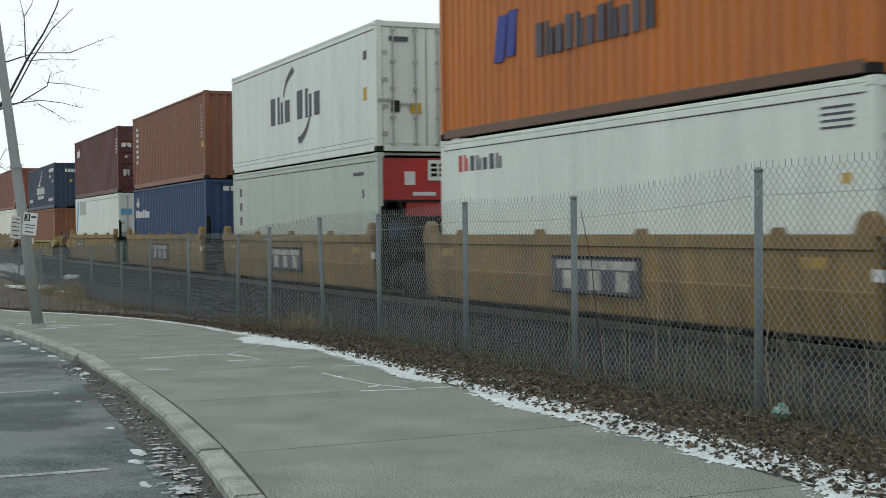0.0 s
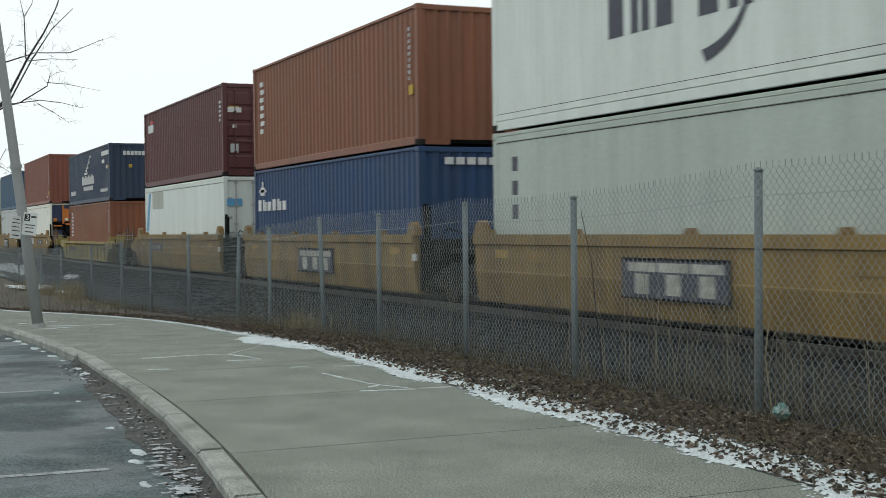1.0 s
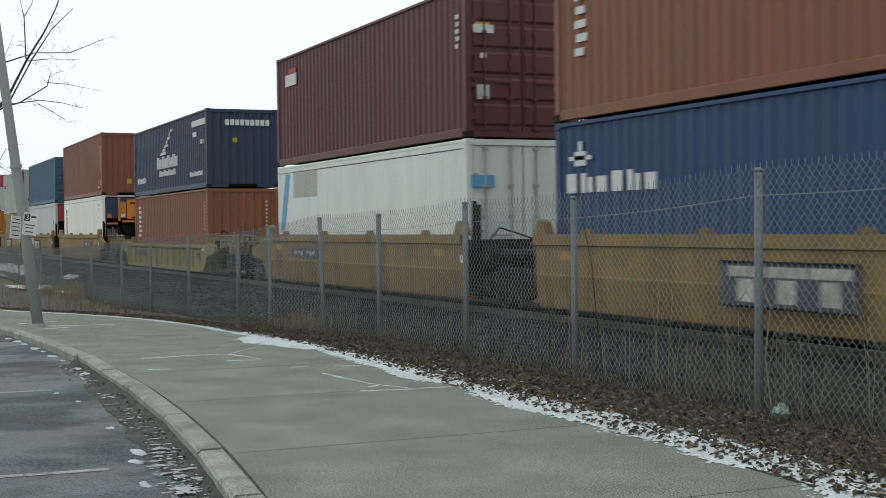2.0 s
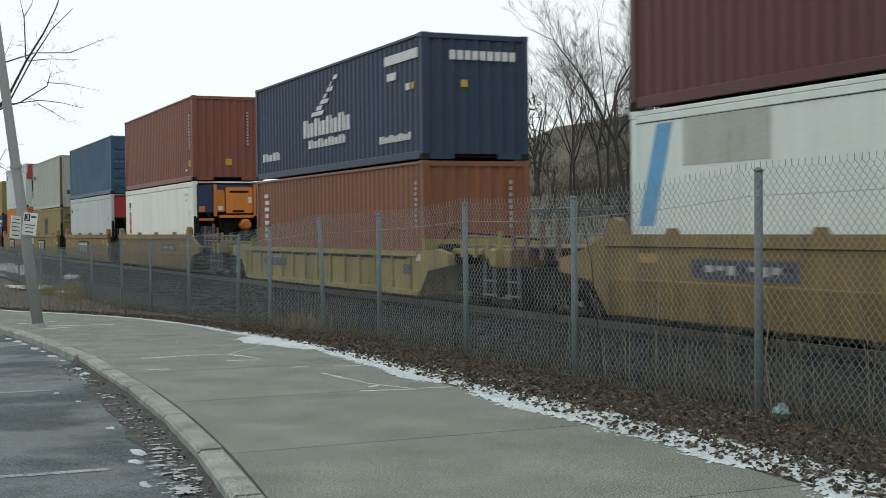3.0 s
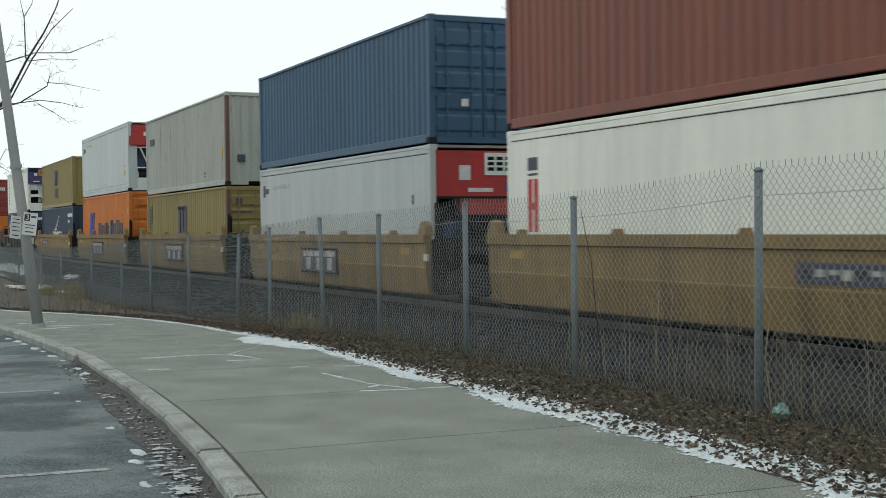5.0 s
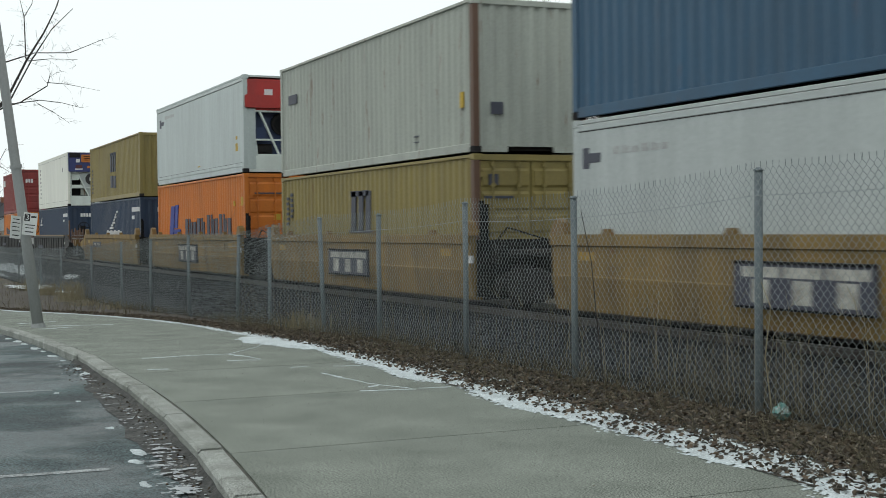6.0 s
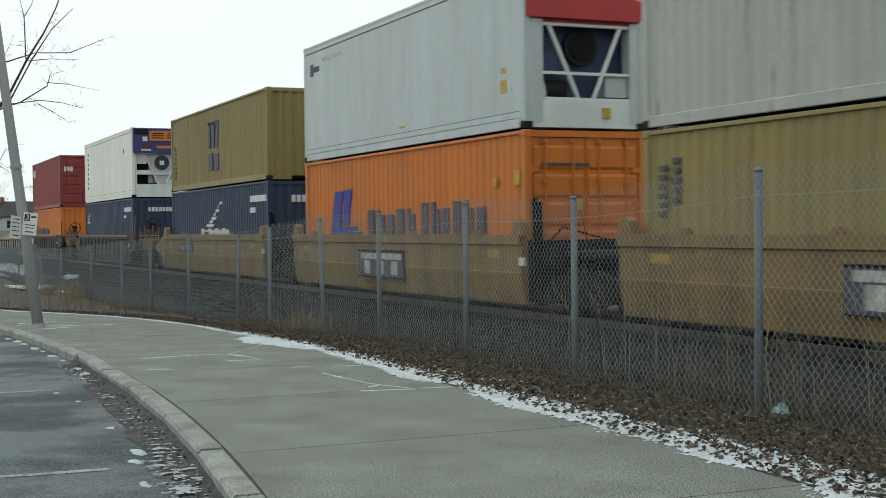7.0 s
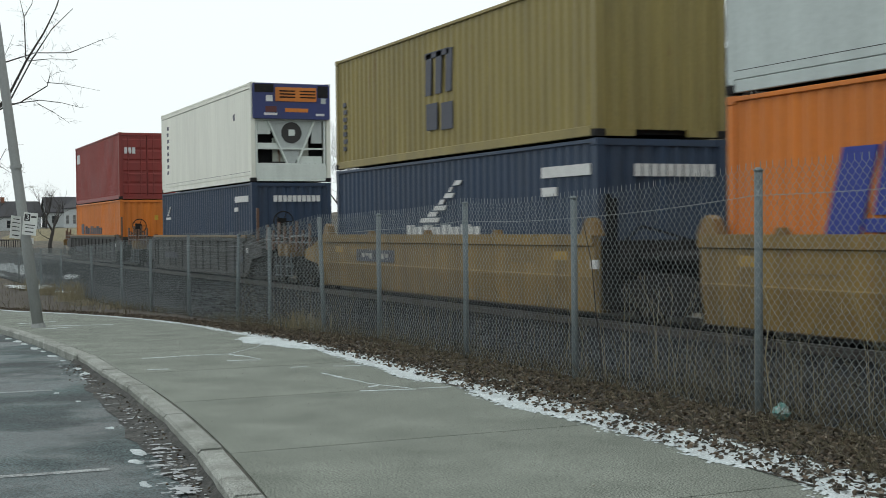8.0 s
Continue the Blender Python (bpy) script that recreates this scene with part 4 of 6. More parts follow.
for k in range(4):
    mark(low[0], IK, 11.25, 11.84, 2.33 + 0.08 * k, 2.36 + 0.08 * k)
mark(low[0], IY, 11.62, 11.78, 1.67, 1.8, "warning_sticker")
wordmark(top[1], IK, 3.99, 5.95, 1.14, 1.88, 3)
wordmark(top[1], IK, 6.35, 8.45, 1.14, 1.88, 3)
arc(top[1], IK, 6.6, 1.75, 0.85, 175, 110, 0.16)
arc(top[1], IK, 6.1, 1.35, 0.9, -5, -70, 0.18)
mark(top[1], IY, 11.34, 11.54, 1.18, 1.48, "warning_sticker")
mark(top[1], IK, 11.35, 11.55, 2.1, 2.3)
front_mark(top[1], P["under"], -0.86, -0.67, 0.88, 1.13, "data_plate")
front_mark(top[1], IY, -0.41, -0.15, 0.86, 1.08, "warning_sticker")
front_mark(top[1], IK, -0.9, -0.45, 2.45, 2.55)
front_mark(top[1], IY, 0.55, 0.75, 0.86, 1.08, "warning_sticker")
for k in range(3):
    mark(low[1], IK, 0.75, 0.95, 1.35 + 0.42 * k, 1.6 + 0.42 * k)
mark(low[1], IK, 10.6, 11.3, 2.42, 2.5)
mark(low[1], IK, 11.2, 11.3, 1.9, 2.1)
column(top[2], IW, 0.67, 0.97, 2.51, 0.34, 7)
mark(top[2], IY, 11.7, 11.91, 1.06, 1.26, "warning_sticker")
column(top[2], P["lock"], 11.66, 1.35, 2.5, 0.1, 9)
mark(low[2], IW, 0.62, 0.98, 2.17, 2.40, "emblem")
mark(low[2], IW, 0.45, 1.15, 2.26, 2.33, "emblem")
mark(low[2], IW, 0.75, 0.85, 2.40, 2.56, "emblem")
wordmark(low[2], IW, 0.33, 3.11, 1.74, 2.05, 6)
front_mark(low[2], IW, -0.65, 0.87, 2.52, 2.67, "painted_wordmark", 6)
front_mark(top[2], IY, 0.55, 0.85, 0.36, 0.72, "warning_sticker")
mark(top[3], IR, 1.1, 1.7, 2.4, 2.52, "emblem")
mark(top[3], IW, 0.78, 1.7, 2.08, 2.38, "emblem")
column(top[3], IW, 11.72, 1.7, 2.4, 0.14, 5)
front_mark(top[3], IW, -1.05, -0.62, 1.98, 2.14, "emblem")
front_mark(top[3], IY, -1.0, -0.7, 2.14, 2.18, "emblem")
front_mark(top[3], IW, -0.9, -0.78, 1.5, 1.6, "sticker")
front_mark(top[3], P["palegrey"], -0.98, -0.72, 0.72, 1.0, "data_plate")
mark(low[3], P["inkcyan"], 0.2, 0.6, 1.2, 2.67, "painted_stripe", 0.5)
mark(low[3], P["grey"], 1.36, 3.3, 2.04, 2.72, "patch_plate")
front_mark(low[3], P["inkcyan"], -1.12, -0.63, 1.97, 2.2, "sticker")
sail(top[4], IW, 5.0, 7.15, 1.42, 2.32)
wordmark(top[4], IW, 4.35, 7.92, 0.92, 1.36, 12)
wordmark(top[4], IW, 4.76, 7.57, 0.63, 0.84, 11)
wordmark(top[4], IW, 0.65, 2.3, 0.49, 0.71, 5)
wordmark(top[4], IW, 9.74, 11.57, 0.44, 0.6, 10)
mark(top[4], IW, 10.23, 10.75, 1.76, 1.92, "number_panel")
mark(top[4], IW, 11.3, 11.5, 1.48, 1.62, "number_panel")
mark(top[4], IY, 11.6, 11.75, 1.48, 1.62, "warning_sticker")
mark(top[4], IW, 10.1, 11.95, 2.1, 2.3, "number_panel")
front_mark(top[4], IW, -0.61, 0.93, 2.05, 2.24, "number_panel", 9)
front_mark(top[4], IY, -0.34, -0.19, 1.49, 1.64, "warning_sticker")
column(low[4], IW, 0.8, 0.96, 2.25, 0.36, 7)
column(low[4], P["lock"], 11.72, 1.2, 2.2, 0.08, 9)
for k in range(8):
    front_mark(low[4], P["lock"], 0.75, 0.81, 1.2 + 0.13 * k, 1.28 + 0.13 * k)
mark(top[5], IY, 11.62, 11.85, 0.48, 0.71, "warning_sticker")
column(top[5], P["lock"], 11.64, 1.07, 2.3, 0.1, 11)
mark(top[5], IW, 11.1, 11.3, 0.35, 0.42)
front_mark(top[5], IY, -0.06, 0.15, 0.52, 0.75, "warning_sticker")
for k in range(11):
    front_mark(top[5], P["lock"], 0.69, 0.75, 1.23 + 0.108 * k, 1.29 + 0.108 * k)
mark(low[5], IK, 0.77, 1.12, 2.17, 2.39, "emblem")
mark(low[5], IK, 0.77, 1.12, 2.08, 2.12, "emblem")
mark(low[5], IR, 0.77, 0.92, 1.12, 2.02, "emblem")
mark(low[5], IR, 0.99, 1.13, 1.12, 2.02, "emblem")
mark(low[5], IR, 0.92, 0.99, 1.5, 1.62, "emblem")
mark(low[5], P["palegrey"], 10.85, 11.45, 2.42, 2.5)
mark(low[5], P["palegrey"], 11.0, 11.2, 2.22, 2.3)
mark(low[5], P["palegrey"], 11.5, 11.6, 1.75, 1.9)
mark(low[6], IK, 0.31, 0.5, 2.11, 2.44, "emblem")
mark(low[6], IK, 0.5, 0.85, 2.2, 2.35, "emblem")
wordmark(low[6], P["lock"], 1.2, 2.8, 2.3, 2.42, 6)
mark(low[6], IK, 11.2, 11.3, 1.7, 1.9)
front_mark(top[6], IW, -0.5, -0.35, 0.75, 0.9, "sticker")
mark(top[7], IK, 0.7, 1.4, 1.88, 2.12, "faded_label")
mark(top[7], IY, 11.57, 11.73, 0.87, 1.17, "warning_sticker")
mark(top[7], IK, 9.29, 9.5, 0.46, 0.49)
mark(top[7], IK, 9.29, 9.5, 0.35, 0.37)
front_mark(top[7], IK, -0.85, -0.6, 0.72, 0.95, "vent")
for x in (5.42, 5.9, 6.38):
    mark(low[7], IK, x, x + 0.3, 1.16, 2.06, "emblem_bar", 0.05)
mark(low[7], IK, 5.42, 6.6, 1.95, 2.08, "emblem_bar")
mark(low[7], IK, 5.3, 6.9, 1.12, 1.17, "emblem_bar")
column(low[7], IK, 0.4, 1.3, 2.1, 0.2, 6)
column(low[7], IK, 0.75, 1.5, 2.2, 0.2, 5)
front_mark(low[7], IK, -0.91, -0.71, 2.0, 2.21, "emblem")
front_mark(low[7], IK, -1.0, -0.4, 1.75, 1.8)
mark(top[8], IK, 0.5, 0.75, 2.12, 2.42, "emblem")
mark(top[8], IK, 0.72, 1.2, 2.2, 2.34, "emblem")
wordmark(top[8], P["lock"], 1.39, 2.92, 2.39, 2.51, 6)
mark(top[8], IY, 11.24, 11.49, 0.67, 0.9, "warning_sticker")
mark(top[8], IY, 11.27, 11.46, 1.02, 1.12, "warning_sticker")
mark(top[8], IY, 6.4, 6.75, 0.4, 0.44, "warning_sticker")
front_mark(top[8], IY, 0.35, 0.5, 0.2, 0.38, "warning_sticker")
mark(low[8], IB, 1.9, 2.5, 1.0, 2.1, "emblem_bar", 0.35)
mark(low[8], IB, 2.75, 3.2, 1.3, 2.13, "emblem_bar", 0.2)
mark(low[8], IB, 2.6, 3.7, 1.1, 1.26, "emblem_bar")
wordmark(low[8], IK, 4.4, 7.3, 1.07, 1.62, 5)
wordmark(low[8], IK, 7.5, 10.67, 1.07, 1.72, 6)
mark(low[8], IY, 11.76, 11.95, 1.94, 2.2, "warning_sticker")
mark(low[8], IY, 10.9, 11.05, 1.95, 2.1, "warning_sticker")
front_mark(low[8], IK, -0.9, 0.05, 2.28, 2.32)
front_mark(low[8], IY, -0.3, -0.12, 1.5, 1.68, "warning_sticker")
for x in (5.42, 5.92, 6.42):
    mark(top[9], IK, x, x + 0.28, 1.25, 2.08, "emblem_bar", 0.06)
mark(top[9], IK, 5.42, 6.6, 1.98, 2.1, "emblem_bar")
mark(top[9], IK, 5.46, 6.0, 0.55, 1.08, "emblem_bar")
mark(top[9], IK, 6.2, 6.74, 0.52, 1.05, "emblem_bar")
column(top[9], IK, 0.5, 0.4, 1.6, 0.22, 7)
sail(low[9], IW, 5.05, 7.2, 1.32, 2.14)
wordmark(low[9], IW, 4.33, 7.96, 1.06, 1.27, 12)
mark(low[9], IW, 10.35, 11.97, 2.02, 2.2, "number_panel")
mark(low[9], IW, 10.34, 10.86, 1.71, 1.86, "number_panel")
front_mark(low[9], IW, -0.54, 1.0, 1.99, 2.19, "number_panel", 10)
column(top[10], IK, 0.9, 0.61, 2.46, 0.3, 8)
mark(top[10], IK, 10.2, 10.4, 1.9, 2.1)
mark(low[10], IW, 0.6, 1.3, 1.62, 1.7, "emblem")
sail(low[10], IW, 0.7, 1.3, 1.75, 2.1)
mark(low[10], IW, 10.29, 11.74, 2.04, 2.22, "number_panel")
mark(low[10], IW, 10.21, 10.6, 1.77, 1.89, "number_panel")
front_mark(low[10], IW, -0.58, 0.88, 2.03, 2.21, "number_panel", 10)
front_mark(top[11], IW, -1.0, -0.49, 1.98, 2.25, "emblem", 3)
wordmark(low[11], IK, 2.66, 7.6, 1.1, 1.48, 9)
mark(low[11], IK, 1.6, 2.3, 1.1, 1.6, "emblem")
mark(top[11], IW, 0.47, 1.3, 2.05, 2.5, "emblem")
front_mark(low[11], IY, 0.3, 0.45, 1.7, 1.9, "warning_sticker")


# ---------------------------------------------------------------- fence
fence = thing("chain_link_fence", "galvanised chain-link fence on round steel posts", "fence")
FY = 6.72
POSTS = [(-5.9, 0.02, 2.05, 0, 0), (-8.86, 0.0, 1.99, 0.02, 0), (-11.87, 0.0, 1.84, 0.0, 0), (-14.5, 0.0, 1.84, 0.0, 0), (-17.38, 0.0, 1.74, 0.0, 0), (-19.75, -0.07, 1.72, -0.2, 0),
         (-22.75, -0.16, 1.58, -0.3, 0.1), (-24.95, -0.2, 1.45, 0.2, 0), (-28.92, -0.3, 1.44, 0.0, 0), (-32.97, -0.47, 1.34, 0.0, 0), (-36.9, -0.53, 1.25, 0, 0), (-41.88, -0.61, 1.1, 0, 0), (-48.45, -0.66, 0.95, 0, 0), (-54.0, -0.68, 0.9, 0, 0), (-61.5, -0.7, 0.86, 0, 0), (-70.5, -0.72, 0.82, 0, 0)]
for x, b, t, lean, back in POSTS:
    s = Shape().tube([(x, FY, b - 0.3), (x + lean, FY + back, t)], 0.034, 12)
    s.tube([(x + lean, FY + back, t), (x + lean, FY + back, t + 0.012), (x + lean, FY + back, t + 0.03)], [0.041, 0.041, 0.018], 12)
    part("post", s, P["galv"], fence, "", True)


def chain_panel(a, b, pitch, near):
    """Interlocked zigzag wires between two posts, hooked round one another; pitch is half a mesh."""
    (xa, ba, ta, la, ka), (xb, bb, tb, lb, kb) = a, b
    s = Shape()
    n = int(abs(xb - xa) / pitch)
    R = 0.0023 if near else 0.0024
    wob = random.Random(int(xa * 10))
    sag = wob.uniform(0.015, 0.045)
    bulge = wob.uniform(0.02, 0.06)
    for i in range(n):
        u = (i + 0.5) / n
        x = xa + (xb - xa) * u + wob.gauss(0, 0.0015)
        z0, z1 = ba + (bb - ba) * u + 0.02, ta + (tb - ta) * u + 0.03 - sag * math.sin(math.pi * u)
        m = int((z1 - z0) / (pitch * 1.06))
        pts = []
        for k in range(m + 1):
            side = pitch * 0.53 * (1 if (k + i) % 2 else -1)
            for w in (-0.09, 0.09) if near and 0 < k < m else (0.0,):
                v = (k + w) / m
                lean = (la + (lb - la) * u) * v
                belly = bulge * math.sin(math.pi * u) * math.sin(math.pi * v)
                pts.append((x + side + lean, FY - 0.036 + belly + (0.003 if k % 2 else -0.003) + (ka + (kb - ka) * u) * v, z0 + (z1 - z0) * v))
        q = pts[-1]     # the cut end stands up
        pts.append((q[0] + wob.gauss(0, 0.004), q[1], q[2] + 0.045))
        s.tube(pts, R, 4 if near else 3, False)
    part("mesh_panel", s, P["wire"], fence, "", True)
    wire = Shape()
    k = 10
    pts = [(xa + (xb - xa) * j / k + la * (1 - j / k) + lb * j / k, FY - 0.045, ta + (tb - ta) * j / k - 0.2 - 0.02 * math.sin(math.pi * j / k)) for j in range(k + 1)]
    wire.tube(pts, 0.003, 5)
    part("tension_wire", wire, P["wire"], fence)
    for zz in (0.25, 0.9, 1.55):     # ties round the post
        zt = ba + (ta - ba) * zz / 1.9
        if zt < ta - 0.1:
            part("wire_tie", Shape().tube([(xa + la * zz / 1.9 + 0.04 * math.cos(g), FY + ka * zz / 1.9 + 0.04 * math.sin(g), zt + 0.004 * g) for g in (math.pi, 3.9, 4.7, 5.5, 6.28)], 0.0025, 4), P["wire"], fence)


for a, b in zip(POSTS, POSTS[1:]):
    chain_panel(a, b, 0.039, a[0] > -17)


# ---------------------------------------------------------------- verge: soil, snow, leaves, weeds
def island_material(name, colors, rough=0.9):
    """A different colour for each loose piece."""
    m = bpy.data.materials.new(name)
    m.use_nodes = True
    nt = m.node_tree
    b = nt.nodes["Principled BSDF"]
    b.inputs["Roughness"].default_value = rough
    b.inputs["Specular IOR Level"].default_value = 0.15
    g = nt.nodes.new("ShaderNodeNewGeometry")
    r = nt.nodes.new("ShaderNodeValToRGB")
    r.color_ramp.interpolation = "LINEAR"
    for k, c in enumerate(colors):
        e = r.color_ramp.elements[k] if k < 2 else r.color_ramp.elements.new(1.0)
        e.position, e.color = k / (len(colors) - 1), (*c, 1)
    nt.links.new(g.outputs["Random Per Island"], r.inputs[0])
    nt.links.new(r.outputs[0], b.inputs["Base Color"])
    return m


LEAF = island_material("dead_leaves_of_many_browns", [(0.04, 0.039, 0.034), (0.095, 0.08, 0.063), (0.135, 0.102, 0.073), (0.065, 0.059, 0.05), (0.26, 0.225, 0.18)])
STRAW = island_material("dead_weeds_of_many_browns", [(0.06, 0.056, 0.04), (0.14, 0.124, 0.08), (0.09, 0.077, 0.053), (0.23, 0.205, 0.14)])
STONE = island_material("crushed_stone_greys", [(0.017, 0.019, 0.022), (0.042, 0.046, 0.051), (0.028, 0.031, 0.034), (0.075, 0.08, 0.085)])
SNOW = P["snow"]


def verge_z(x, y):
    t = smooth_step(edge_y(x), edge_y(x) + 0.8, y)
    return fall(x) + 0.006 + 0.035 * noise.noise((x * 2.6, y * 3, 3)) * t


soil = Shape()
nx, ny = 120, 9
for i in range(nx + 1):
    x = -62 + 62.0 * i / nx + 6
    for j in range(ny + 1):
        y0 = edge_y(x) + 0.02
        y = y0 + (6.95 - 0.2 * smooth_step(-9, -13, x) - y0) * j / ny
        soil.v.append((x, y, verge_z(x, y) - 0.06 * (j == ny)))
soil.f = [(i * (ny + 1) + j, (i + 1) * (ny + 1) + j, (i + 1) * (ny + 1) + j + 1, i * (ny + 1) + j + 1) for i in range(nx) for j in range(ny)]
setting("verge", soil, P["soil"], "brown leaf-covered soil verge along the fence", "ground", True)


def snow_field(name, x0, x1, y0f, y1f, cell, keep, label, lift=0.012, base=None, follow=lambda x: 0.0):
    """Thin snow in small cells, kept where keep(x, y) is above nought, edges uneven."""
    s = Shape()
    n = int((x1 - x0) / cell)
    ids = {}

    def vid(i, j, x, y):
        if (i, j) not in ids:
            ids[(i, j)] = len(s.v)
            k = max(0.0, min(1.0, keep(x, y) * 3))
            z = (base(x, y) if base else verge_z(x, y))
            s.v.append((x + 0.3 * cell * noise.noise((x * 30, y * 30, 1)), y + 0.3 * cell * noise.noise((x * 30, y * 30, 7)), z + (0.003 if base else -0.003) + lift * k))
        return ids[(i, j)]
    for i in range(n):
        x = x0 + i * cell
        j0, j1 = int((y0f(x) - follow(x)) / cell), int((y1f(x) - follow(x)) / cell)
        for j in range(j0, j1):
            if keep(x + cell / 2, (j + 0.5) * cell + follow(x + cell / 2)) > 0:
                s.f.append(tuple(vid(i + a, j + b, x + a * cell, (j + b) * cell + follow(x + a * cell)) for a, b in ((0, 0), (1, 0), (1, 1), (0, 1))))
    return tagged(part(name, s, SNOW, None, "", True), label, "snow", "", "stuff")


def edge_keep(x, y):
    d = y - edge_y(x)
    w = 0.42 if x > -14.5 else 0.30 if x > -16 else 0.10
    if x > -8.6:
        w = 0.45
    if -21 < x < -16.3:
        w = 0.24
    mid = 0.02 + 0.62 * (w - 0.12)
    f = 1 - abs(d - mid) / (w * 0.75)
    wide = noise.noise((x * 1.1, y * 1.6, 0))
    fine = noise.noise((x * 11 + y * 4, y * 19, 4)) + 0.7 * noise.noise((x * 24, y * 38, 9))
    ragged = 1.6 if d > mid else 0.3
    return f + 0.6 * wide + ragged * fine - ((0.12 if x < -8.6 else 0.24) if x > -16 else 0.3)


snow_field("snow_edge", -44, -5.2, lambda x: edge_y(x) - 0.25, lambda x: edge_y(x) + 0.95, 0.024, edge_keep, "thin ragged line of old snow along the pavement edge", 0.014, None, edge_y)


def blob(cx, cy, rx, ry, seed):
    return lambda x, y: 1 - math.hypot((x - cx) / rx, (y - cy) / ry) + 0.5 * noise.noise((x * 2.5 / max(rx, 0.2), y * 2.5 / max(ry, 0.1), seed)) + 0.2 * noise.noise((x * 11, y * 11, seed))


snow_field("snow_patch", -19.6, -16.4, lambda x: 4.9, lambda x: 6.0, 0.035, blob(-18.1, 5.45, 1.6, 0.36, 3), "patch of old snow on the pavement edge", 0.02)
for k, (cx, cy, rx, ry) in enumerate(((-75, 7.6, 9.0, 1.0), (-54, 6.4, 2.4, 0.85), (-56.3, 8.2, 1.7, 0.25), (-47.5, 6.75, 1.0, 0.3))):
    snow_field("snow_patch", cx - rx * 1.4, cx + rx * 1.4, lambda x, c=cy, r=ry: c - 1.4 * r, lambda x, c=cy, r=ry: c + 1.4 * r, 0.12, blob(cx, cy, rx, ry, 20 + k), "patch of old snow beside the track", 0.03, lambda x, y: fall(x) + (-0.2 - fall(x)) * min(1.0, max(0.0, (y - 7.09) / 1.55)) + 0.05)


def snow_line(pts, width, seed):
    """Snow caught in a crack of the pavement."""
    s = Shape()
    r = random.Random(seed)
    P2 = []
    for (xa, ya), (xb, yb) in zip(pts, pts[1:]):
        n = max(3, int(math.hypot(xb - xa, yb - ya) / 0.06))
        for k in range(n):
            t = k / n
            P2.append((xa + (xb - xa) * t + r.uniform(-0.012, 0.012), ya + (yb - ya) * t + r.uniform(-0.012, 0.012), width * max(0.04, r.uniform(0.0, 1.3) * (0.6 + 0.8 * noise.noise((len(P2) * 0.35, seed, 0))) * math.sin(math.pi * min(1, (len(P2) + 1) / 12)))))
    for i, (x, y, w) in enumerate(P2):
        a = P2[min(i + 1, len(P2) - 1)]
        b = P2[max(i - 1, 0)]
        d = Vector((a[0] - b[0], a[1] - b[1], 0)).normalized()
        z = fall(x) + 0.004
        s.v += [(x - d.y * w, y + d.x * w, z), (x, y, z + 0.006), (x + d.y * w, y - d.x * w, z)]
    s.f = [f for i in range(len(P2) - 1) for f in ((3 * i, 3 * i + 1, 3 * i + 4, 3 * i + 3), (3 * i + 1, 3 * i + 2, 3 * i + 5, 3 * i + 4))]
    tagged(part("snow_line", s, SNOW, None, "", True), "thin line of snow caught in a pavement crack", "snow", "snow in the cracks")


snow_line([(-16.36, 3.2), (-16.42, 3.8), (-16.38, 4.3), (-17.2, 4.9), (-18.2, 5.3)], 0.05, 1)
snow_line([(-16.38, 4.28), (-15.9, 4.42), (-15.4, 4.45)], 0.07, 2)
snow_line([(-15.42, 4.42), (-15.6, 4.0)], 0.03, 3)
snow_line([(-13.7, 4.62), (-12.95, 4.68), (-12.5, 4.72), (-11.85, 4.95)], 0.05, 4)
snow_line([(-12.35, 4.75), (-12.2, 4.55)], 0.045, 5)
snow_line([(-11.85, 4.94), (-11.95, 4.6), (-11.98, 4.35)], 0.028, 6)
snow_line([(-14.42, 4.5), (-14.35, 4.75)], 0.045, 7)
snow_line([(-14.3, 4.95), (-14.18, 5.35)], 0.03, 8)
snow_line([(-11.9, 5.0), (-11.85, 5.4)], 0.035, 9)
snow_line([(-15.0, 3.0), (-14.95, 3.3)], 0.03, 10)
snow_line([(-25.2, 3.1), (-25.6, 3.8)], 0.1, 11)
snow_line([(-26.4, 3.4), (-25.9, 4.6)], 0.07, 12)
snow_line([(-28.0, 3.0), (-28.6, 3.9)], 0.08, 13)


def scatter_leaves(name, count, pick, size, mat, label, category, seed):
    """Curled dead leaves: two bent halves each."""
    r = random.Random(seed)
    s = Shape()
    for _ in range(count):
        x, y, z = pick(r)
        k = r.uniform(*size)
        m = pose(x, y, z + k * 0.25, r.uniform(-35, 35), r.uniform(-35, 35), r.uniform(0, 360))
        c = r.uniform(0.1, 0.5)
        quad = [(-0.5, 0, 0), (-0.12, 0.36, c), (0.22, 0.3, c), (0.55, 0, 0.1), (0.2, -0.33, c), (-0.15, -0.34, c)]
        s.add([m @ Vector((a * k, b * k, d * k)) for a, b, d in quad], [(0, 3, 2, 1), (0, 5, 4, 3)])
    return tagged(part(name, s, mat), label, category, "", "stuff")


def verge_pick(r):
    x = -4.8 - 42 * r.random() ** 1.7
    d = r.random()
    gap = 0.2 + 0.34 * smooth_step(-12, -8, x)
    y = edge_y(x) + gap + (FY - gap - edge_y(x)) * d if x > -24 else edge_y(x) + 0.05 + 0.55 * d
    if r.random() < 0.2:
        y = edge_y(x) + abs(r.gauss(0.3, 0.24))
    return x, y, verge_z(x, y)


